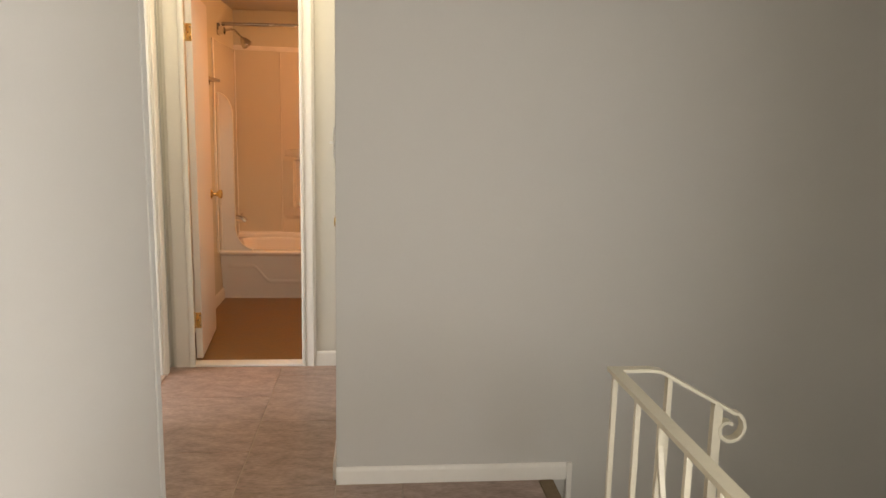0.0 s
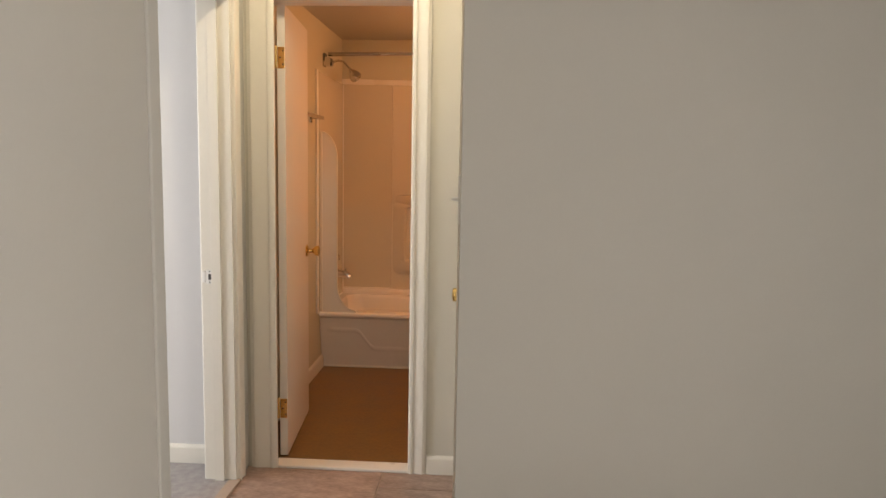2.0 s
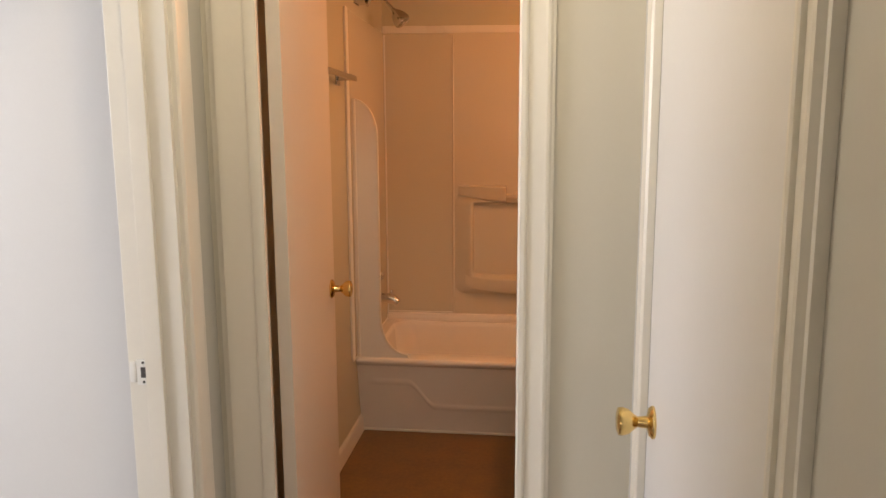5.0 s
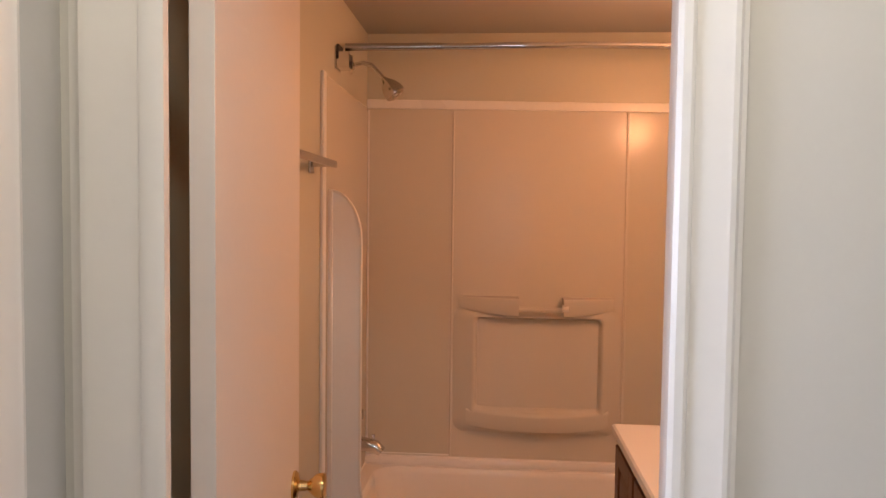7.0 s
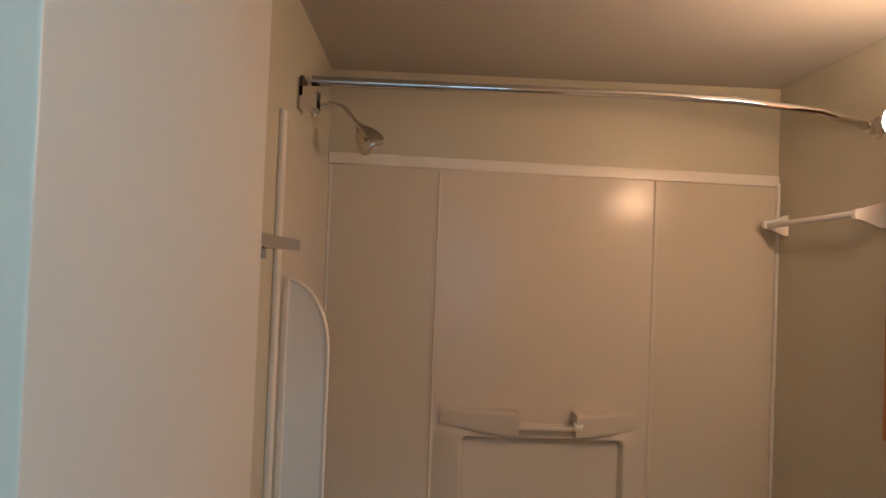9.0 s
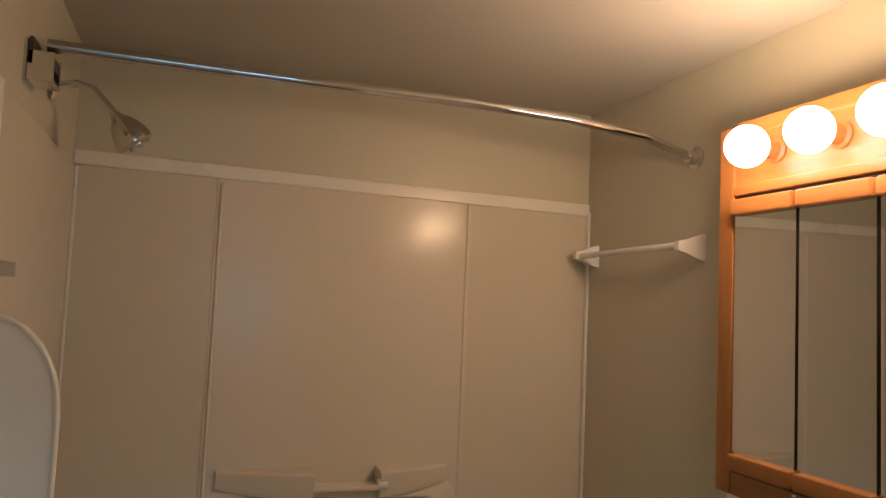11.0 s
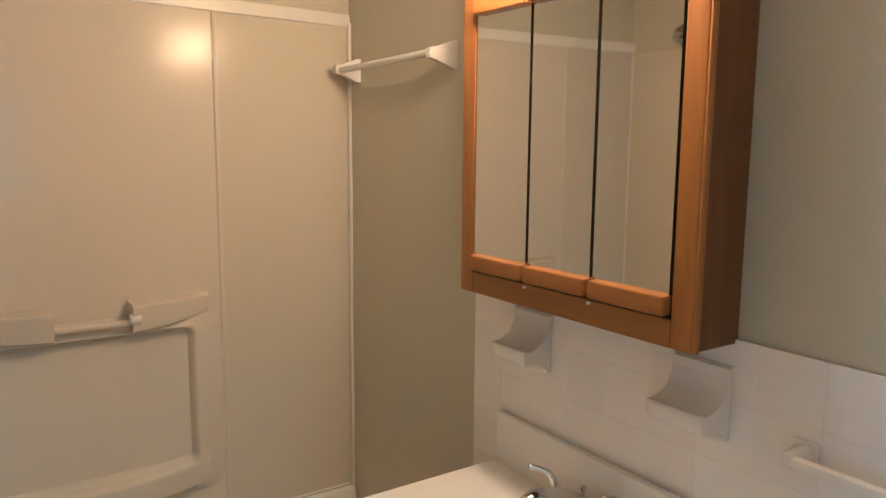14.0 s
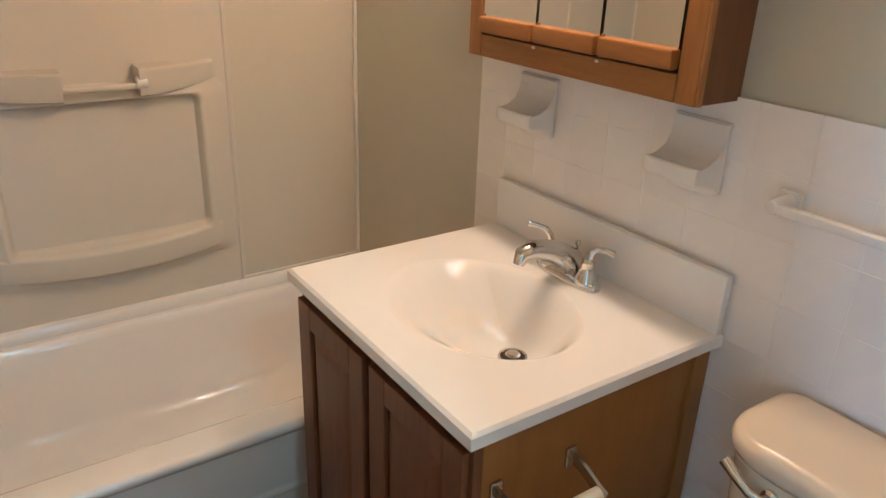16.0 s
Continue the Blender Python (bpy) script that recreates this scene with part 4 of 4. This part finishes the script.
part("bottom_panel", boxes((BX, BR - TT - 0.004, VY0 + 0.042, VY1 - 0.038, 0.09, 0.106)), M_OAKSIDE, van)
part("back_panel", boxes((BR - TT - 0.012, BR - TT - 0.004, VY0 + 0.042, VY1 - 0.038, 0.106, VZ - 0.028)), M_OAKSIDE, van)
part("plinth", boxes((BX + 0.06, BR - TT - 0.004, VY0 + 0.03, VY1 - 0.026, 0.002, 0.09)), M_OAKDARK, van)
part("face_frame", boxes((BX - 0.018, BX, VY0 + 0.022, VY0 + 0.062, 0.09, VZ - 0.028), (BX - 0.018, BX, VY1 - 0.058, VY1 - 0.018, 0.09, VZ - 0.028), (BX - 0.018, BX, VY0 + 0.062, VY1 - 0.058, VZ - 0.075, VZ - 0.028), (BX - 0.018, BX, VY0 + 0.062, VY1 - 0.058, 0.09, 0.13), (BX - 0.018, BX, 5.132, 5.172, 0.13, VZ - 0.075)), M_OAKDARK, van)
part("back_strip", boxes((BR - TT - 0.046, BR - TT - 0.004, VY0 + 0.018, VY0 + 0.0262, 0.09, VZ - 0.028), bevel=0.001), M_OAKSIDE, van)
for a, b in ((VY0 + 0.030, 5.140), (5.164, VY1 - 0.028)):
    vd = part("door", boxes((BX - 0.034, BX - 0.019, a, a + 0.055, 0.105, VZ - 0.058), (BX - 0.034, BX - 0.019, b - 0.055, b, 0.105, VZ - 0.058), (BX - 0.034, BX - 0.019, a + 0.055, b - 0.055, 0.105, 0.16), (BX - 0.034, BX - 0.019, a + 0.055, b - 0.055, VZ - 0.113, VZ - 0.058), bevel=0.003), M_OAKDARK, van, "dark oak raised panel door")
    bm = bmesh.new()
    a2, b2, z2, z3 = a + 0.056, b - 0.056, 0.161, VZ - 0.114
    r = [[bm.verts.new((x, y, z)) for y, z in ((a2 + i, z2 + i), (b2 - i, z2 + i), (b2 - i, z3 - i), (a2 + i, z3 - i))] for x, i in ((BX - 0.021, 0), (BX - 0.024, 0.004), (BX - 0.033, 0.030))]
    for p, q in zip(r, r[1:]):
        for k in range(4):
            bm.faces.new((p[k], p[(k + 1) % 4], q[(k + 1) % 4], q[k]))
    bm.faces.new(r[-1])
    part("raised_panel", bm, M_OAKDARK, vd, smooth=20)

# countertop with a moulded oval basin
BCX, BCY, BRX, BRY = 0.136, 5.144, 0.163, 0.206
top = thing("washbasin", (0.18, 5.15, VZ - 0.028), "white cultured marble vanity top with a moulded oval basin", "washbasin")
bm = bmesh.new()
x0, x1, y0, y1 = VX, BR - TT - 0.002, VY0, VY1
N = 48
def ray_rect(a, inset):
    c, s = math.cos(a), math.sin(a)
    ts = []
    if c > 1e-9: ts.append((x1 - inset - BCX) / c)
    if c < -1e-9: ts.append((x0 + inset - BCX) / c)
    if s > 1e-9: ts.append((y1 - inset - BCY) / s)
    if s < -1e-9: ts.append((y0 + inset - BCY) / s)
    t = min(ts)
    return BCX + c * t, BCY + s * t
angles = sorted([2 * math.pi * k / N for k in range(N)] + [math.atan2(yy - BCY, xx - BCX) % (2 * math.pi) for xx in (x0, x1) for yy in (y0, y1)])
rings = []
for inset, z in ((0.0, VZ - 0.028), (0.0, VZ - 0.006), (0.006, VZ)):
    rings.append([(*ray_rect(a, inset), z) for a in angles])
for k in range(21):                               # the bowl eases in from the rim and levels out round the drain
    v = k / 20
    f = 1.10 - 0.97 * v
    e = v ** 0.80
    rings.append([(BCX + 0.062 * v + BRX * f * math.cos(a), BCY - 0.036 * v + BRY * f * math.sin(a), VZ - 0.1250 * e * e * (3 - 2 * e)) for a in angles])
loft(bm, rings)
part("slab", bm, M_CULTURED, top, smooth=40)
part("backsplash", boxes((BR - TT - 0.024, BR - TT - 0.002, VY0 + 0.002, VY1 - 0.002, VZ - 0.004, VZ + 0.117), bevel=0.006), M_CULTURED, top)
DRX = BCX + 0.062
part("drain_ring", lathe(bmesh.new(), [(0.031, 0), (0.030, 0.003), (0.026, 0.003), (0.025, 0.001)], axis((DRX, BCY - 0.036, VZ - 0.1250), (0, 0, 1)), 24), M_CHROME, top, "chrome drain ring")
# Flat black disc in place of the shaded opening round the stopper.
part("drain_shade", lathe(bmesh.new(), [(0.0252, 0), (0.0252, 0.0016), (0, 0.0018)], axis((DRX, BCY - 0.036, VZ - 0.1250), (0, 0, 1)), 24), M_GAPSHADE, top, "near-black disc painting the shade in the drain")
part("stopper", lathe(bmesh.new(), [(0.015, 0), (0.016, 0.006), (0.012, 0.010), (0, 0.011)], axis((DRX, BCY - 0.036, VZ - 0.1244), (0, 0, 1)), 20), M_BRUSHED, top, "dark grey metal stopper")

fa = thing("basin_faucet", (0.365, 5.145, VZ), "chrome two handle basin faucet on the vanity top", "faucet")
FXC, FYC = 0.365, 5.145
bm = bmesh.new()
loft(bm, [[(FXC + sx * math.cos(a) * abs(math.cos(a)) ** -0.25 if abs(math.cos(a)) > 1e-6 else FXC, FYC + sy * math.sin(a), VZ + z) for a in [2 * math.pi * k / 40 for k in range(40)]] for sx, sy, z in ((0.028, 0.090, 0.0), (0.028, 0.090, 0.008), (0.024, 0.085, 0.014), (0.016, 0.075, 0.017))])
part("base_plate", bm, M_CHROME, fa, smooth=50)
sp = [(FXC + 0.012, FYC, VZ + 0.012), (FXC, FYC, VZ + 0.040), (FXC - 0.030, FYC, VZ + 0.060), (FXC - 0.068, FYC, VZ + 0.076), (FXC - 0.106, FYC, VZ + 0.085), (FXC - 0.131, FYC, VZ + 0.079), (FXC - 0.138, FYC, VZ + 0.060)]
part("spout", tube(bmesh.new(), sp, [0.031, 0.030, 0.027, 0.023, 0.020, 0.017, 0.012], 18), M_CHROME, fa, smooth=60)
part("lift_rod", lathe(bmesh.new(), [(0.003, 0), (0.003, 0.055), (0.006, 0.058), (0.006, 0.066), (0, 0.068)], axis((FXC + 0.022, FYC, VZ + 0.012), (0, 0, 1)), 12), M_CHROME, fa)
for s in (-1, 1):
    hy = FYC + s * 0.055
    h = part("handle", lathe(bmesh.new(), [(0.025, 0.010), (0.024, 0.020), (0.017, 0.036), (0.014, 0.046), (0.015, 0.056), (0.010, 0.064), (0, 0.066)], axis((FXC, hy, VZ), (0, 0, 1)), 22), M_CHROME, fa)
    turn = [(-0.002, 0.004, 0.074), (-0.008, 0.012, 0.088), (-0.022, 0.026, 0.094), (-0.034, 0.040, 0.096)] if s > 0 else [(0.004, -0.004, 0.076), (0.012, -0.010, 0.084), (0.026, -0.022, 0.083), (0.038, -0.032, 0.076)]
    part("lever", tube(bmesh.new(), [(FXC, hy, VZ + 0.052)] + [(FXC + a, hy + b, VZ + c) for a, b, c in turn], [0.009, 0.0075, 0.0065, 0.0065, 0.0075], 12), M_CHROME, h)

tp = thing("toilet_paper_holder", (0.04, VY0 + 0.026, 0.65), "chrome toilet paper holder on the vanity's side", "paper holder")
for x in (-0.052, 0.110):
    bm = bmesh.new()
    box(bm, x - 0.012, x + 0.012, VY0 + 0.019, VY0 + 0.026, 0.646, 0.686, bevel=0.003)
    flat_bar(bm, [(x, VY0 + 0.020, 0.668), (x, VY0 - 0.01, 0.662), (x, VY0 - 0.045, 0.646), (x, VY0 - 0.062, 0.641)], 0.007, 0.020, (1, 0, 0))
    part("arm", bm, M_BRUSHED, tp)
part("roller", lathe(bmesh.new(), [(0.009, 0), (0.0125, 0.002), (0.0125, 0.153), (0.009, 0.155)], axis((-0.0485, VY0 - 0.052, 0.644), (1, 0, 0)), 18), M_STRIP, tp, "white plastic roller")

# ---- toilet ----
wc = thing("toilet", (0.2, 4.45, 0), "almond coloured toilet beside the vanity", "toilet")
TY, TXF = 4.440, 0.245
part("tank", loft(bmesh.new(), [rounded_rect(TXF + 0.035, TX - 0.012, TY - 0.195, TY + 0.195, 0.05, 0.36), rounded_rect(TXF + 0.018, TX - 0.010, TY - 0.215, TY + 0.215, 0.055, 0.570), rounded_rect(TXF + 0.012, TX - 0.010, TY - 0.222, TY + 0.222, 0.055, 0.738), rounded_rect(TXF + 0.02, TX - 0.02, TY - 0.21, TY + 0.21, 0.05, 0.742)]), M_TOILET, wc, smooth=50)
part("tank_lid", loft(bmesh.new(), [rounded_rect(TXF + 0.008 + i, TX - 0.004 - i * 0.4, TY - 0.242 + i, TY + 0.242 - i, 0.085, z, 8, 0.030) for i, z in ((0.012, 0.739), (0.001, 0.743), (-0.002, 0.752), (-0.002, 0.764), (0.002, 0.774), (0.010, 0.782), (0.024, 0.787), (0.050, 0.789))]), M_TOILET, wc, smooth=60)
lev = part("flush_lever", lathe(bmesh.new(), [(0.014, 0), (0.014, 0.006), (0.009, 0.010), (0.008, 0.020), (0, 0.021)], axis((TXF + 0.012, TY + 0.128, 0.714), (-1, 0, 0)), 16), M_CHROME, wc, "chrome flush lever")
part("arm", tube(bmesh.new(), [(TXF - 0.006, TY + 0.128, 0.714), (TXF - 0.014, TY + 0.150, 0.720), (TXF - 0.012, TY + 0.176, 0.732), (TXF - 0.008, TY + 0.200, 0.744)], [0.007, 0.008, 0.009, 0.011], 12), M_CHROME, lev)
def oval(cx, cy, rx, ry, z, n=32):
    return [(cx + rx * math.cos(2 * math.pi * k / n), cy + ry * math.sin(2 * math.pi * k / n), z) for k in range(n)]
part("bowl", loft(bmesh.new(), [oval(0.16, TY, 0.20, 0.11, 0.003), oval(0.16, TY, 0.19, 0.10, 0.06), oval(0.12, TY, 0.17, 0.10, 0.18), oval(0.06, TY, 0.20, 0.15, 0.28), oval(0.04, TY, 0.235, 0.18, 0.36), oval(0.04, TY, 0.24, 0.185, 0.385), oval(0.04, TY, 0.20, 0.15, 0.388), oval(0.04, TY, 0.16, 0.11, 0.26)]), M_TOILET, wc, smooth=60)
part("shelf", boxes((0.20, TX - 0.03, TY - 0.13, TY + 0.13, 0.28, 0.362), bevel=0.02), M_TOILET, wc)
part("seat", loft(bmesh.new(), [oval(0.04, TY, 0.236, 0.185, 0.389), oval(0.04, TY, 0.240, 0.188, 0.398), oval(0.04, TY, 0.232, 0.182, 0.406), oval(0.04, TY, 0.18, 0.14, 0.409)]), M_TOILET, wc, smooth=60)
part("seat_lid", loft(bmesh.new(), [oval(0.045, TY, 0.232, 0.182, 0.411), oval(0.045, TY, 0.234, 0.184, 0.420), oval(0.045, TY, 0.222, 0.172, 0.427), oval(0.045, TY, 0.10, 0.08, 0.431)]), M_TOILET, wc, smooth=60)

# ---- hall ceiling light ----
hl = thing("ceiling_light", (-0.52, 3.25, CEIL - 0.09), "flush frosted glass dome light on the hall ceiling", "ceiling light")
part("base", lathe(bmesh.new(), [(0.15, 0), (0.15, 0.018), (0.14, 0.022), (0, 0.022)], axis((-0.52, 3.25, CEIL), (0, 0, -1)), 32), M_BRASS, hl, "brass base ring")
dome = part("dome", lathe(bmesh.new(), [(0.135, 0.022)] + [(0.135 * math.cos(radians(a)), 0.022 + 0.07 * math.sin(radians(a))) for a in range(15, 90, 15)] + [(0, 0.092)], axis((-0.52, 3.25, CEIL), (0, 0, -1)), 32), M_DOME, hl, "lit frosted glass dome", smooth=180)
dome.visible_shadow = False
lamp = bpy.data.lights.new("hall_light", "POINT")
lamp.energy, lamp.color, lamp.shadow_soft_size = HALL_W, (1.0, 0.86, 0.59), 0.06
new("hall_light", lamp).location = (-0.52, 3.25, CEIL - 0.065)

# ---- stair rail ----
RX, RYA, RZT = 0.776, 1.912, 0.678
railing = thing("stair_railing", (RX, 1.2, 0), "cream painted wrought iron stair railing", "railing")
part("handrail", flat_bar(bmesh.new(), [(RX, -2.9, RZT), (RX, 0.5, RZT), (RX, RYA + 0.016, RZT)], 0.034, 0.012, (1, 0, 0)), M_IRON, railing)
bm = bmesh.new()
pts = [(RX + 0.017, RYA + 0.005, RZT - 0.001), (RX + 0.10, RYA + 0.008, RZT - 0.001), (RX + 0.135, RYA + 0.01, RZT - 0.006), (RX + 0.30, RYA + 0.012, RZT - 0.098), (RX + 0.365, RYA + 0.013, RZT - 0.135)]
for k in range(15):
    a = radians(58 - 26 * k)
    r = 0.052 - 0.0026 * k
    pts.append((RX + 0.352 + r * math.cos(a), RYA + 0.013, RZT - 0.182 + r * math.sin(a)))
flat_bar(bm, pts, 0.030, 0.010, (0, 1, 0))
part("sloping_handrail", bm, M_IRON, railing, "sloping rail ending in a scroll")
for y in [RYA - 0.006] + [RYA - 0.19 - 0.155 * k for k in range(28)]:
    part("baluster", boxes((RX - 0.007, RX + 0.007, y - 0.007, y + 0.007, 0.002, RZT - 0.006)), M_IRON, railing)
part("channel", flat_bar(bmesh.new(), [(RX, -2.9, RZT - 0.012), (RX, RYA - 0.02, RZT - 0.012)], 0.014, 0.012, (1, 0, 0)), M_IRON, railing)
bm = bmesh.new()
sy, pts = RYA - 0.33, []
for k in range(21):
    u = k / 20
    pts.append((RX, sy - 0.16 * u ** 1.6 - 0.01, RZT - 0.02 - 0.36 * u))
flat_bar(bm, pts, 0.012, 0.012, (1, 0, 0))
part("scroll", bm, M_IRON, railing, "curved iron scroll bar")
for k, x in enumerate((RX + 0.165, RX + 0.315)):
    z = RZT - (0.025 if k == 0 else 0.108)
    w = 0.007 if k == 0 else 0.013
    part("baluster", boxes((x - w, x + w, RYA + 0.0, RYA + 0.024, -0.45 - 0.1 * k, z)), M_IRON, railing)

# stairs going down beside the wall
for k in range(14):
    z = -0.185 * (k + 1)
    structure("stair_step", boxes((0.80 + 0.235 * k, min(3.28, 0.80 + 0.235 * (k + 1) + 0.02), RYA - 0.1, SW, z - 0.19, z), bevel=0.012), M_STAIRCARPET, "brown carpeted stair step", "stair step", 30) if 0.80 + 0.235 * k < 3.2 else None
structure("landing_nosing", boxes((0.735, 0.795, RYA - 0.1, SW - 0.016, -0.03, 0.006), bevel=0.008), M_STAIRCARPET, "brown carpeted edge of the landing", "stair nosing", 30)

# ---- floor tiles of the hall and landing ----
tile_meshes = {}
def floor_tile(parent, x0, x1, y0, y1, mat, z=0.0):
    key = (round(x1 - x0, 3), round(y1 - y0, 3), mat.name)
    if key not in tile_meshes:
        bm = bmesh.new()
        w, d = (x1 - x0) / 2, (y1 - y0) / 2
        lo = [bm.verts.new(p) for p in ((-w, -d, -0.002), (w, -d, -0.002), (w, d, -0.002), (-w, d, -0.002))]
        e = 0.0012
        hi = [bm.verts.new(p) for p in ((-w + e, -d + e, 0.0015), (w - e, -d + e, 0.0015), (w - e, d - e, 0.0015), (-w + e, d - e, 0.0015))]
        for k in range(4):
            bm.faces.new((lo[k], lo[(k + 1) % 4], hi[(k + 1) % 4], hi[k]))
        bm.faces.new(hi)
        me = bpy.data.meshes.new("tile")
        bm.to_mesh(me)
        bm.free()
        me.materials.append(mat)
        tile_meshes[key] = me
    ob = new("tile", tile_meshes[key])
    ob.parent = parent
    ob.location = ((x0 + x1) / 2, (y0 + y1) / 2, z)
    return ob


def tile_floor(parent, X0, X1, Y0, Y1):
    gap, W, L = 0.0035, 0.62, 0.62
    c = math.floor((X0 + 0.412) / W)
    x = -0.412 + c * W
    while x < X1 - 0.01:
        a, b = max(X0, x + gap / 2), min(X1, x + W - gap / 2)
        y = -3.0 + (0.31 if c % 2 else 0.0)
        while y < Y1:
            p, q = max(Y0, y + gap / 2), min(Y1, y + L - gap / 2)
            if q - p > 0.03 and b - a > 0.02:
                floor_tile(parent, a, b, p, q, M_VINYL, 0.0005)
            y += L
        x += W
        c += 1


tile_floor(bpy.data.objects["floor_hall"], HL + 0.002, HR - 0.002, SY + 0.002, HF - 0.012)
tile_floor(bpy.data.objects["floor_landing"], SL + 0.002, 0.735, -1.2, SY)
tile_floor(bpy.data.objects["floor_landing"], HR, 0.735, SY, SW - 0.016)

# ---- wall tiles behind the vanity ----
wains = structure("tile_wainscot", boxes((BR - 0.0075, BR, BF + 0.005, 5.594, 0.002, 1.236)), M_GROUT, "white glazed tile wainscot behind the vanity", "tiled wall")
TS = 0.1085
tm = {}
z = 1.240
while z > 0.01:
    z0 = max(0.004, z - TS + 0.0009)
    y = 5.596
    while y > BF + 0.01:
        y0 = max(BF + 0.006, y - TS + 0.0009)
        key = (round(y - y0, 3), round(z - z0, 3))
        if key not in tm:
            bm = bmesh.new()
            w, h, e, d = (y - y0) / 2, (z - z0) / 2, 0.0010, TT - 0.0062
            r = [[bm.verts.new((xx, yy, zz)) for yy, zz in ((-w + i, -h + i), (w - i, -h + i), (w - i, h - i), (-w + i, h - i))] for xx, i in ((0, 0), (-d * 0.6, 0.0004), (-d, e))]
            for p, q in zip(r, r[1:]):
                for k in range(4):
                    bm.faces.new((p[k], p[(k + 1) % 4], q[(k + 1) % 4], q[k]))
            bm.faces.new(r[-1])
            bmesh.ops.recalc_face_normals(bm, faces=bm.faces)
            if bm.faces[:][-1].normal.x > 0:
                bmesh.ops.reverse_faces(bm, faces=bm.faces)
            me = bpy.data.meshes.new("tile")
            bm.to_mesh(me)
            bm.free()
            me.materials.append(M_TILE)
            tm[key] = me
        ob = new("tile", tm[key])
        ob.parent = wains
        ob.location = (BR - 0.0062, (y + y0) / 2, (z + z0) / 2)
        y -= TS
    z -= TS
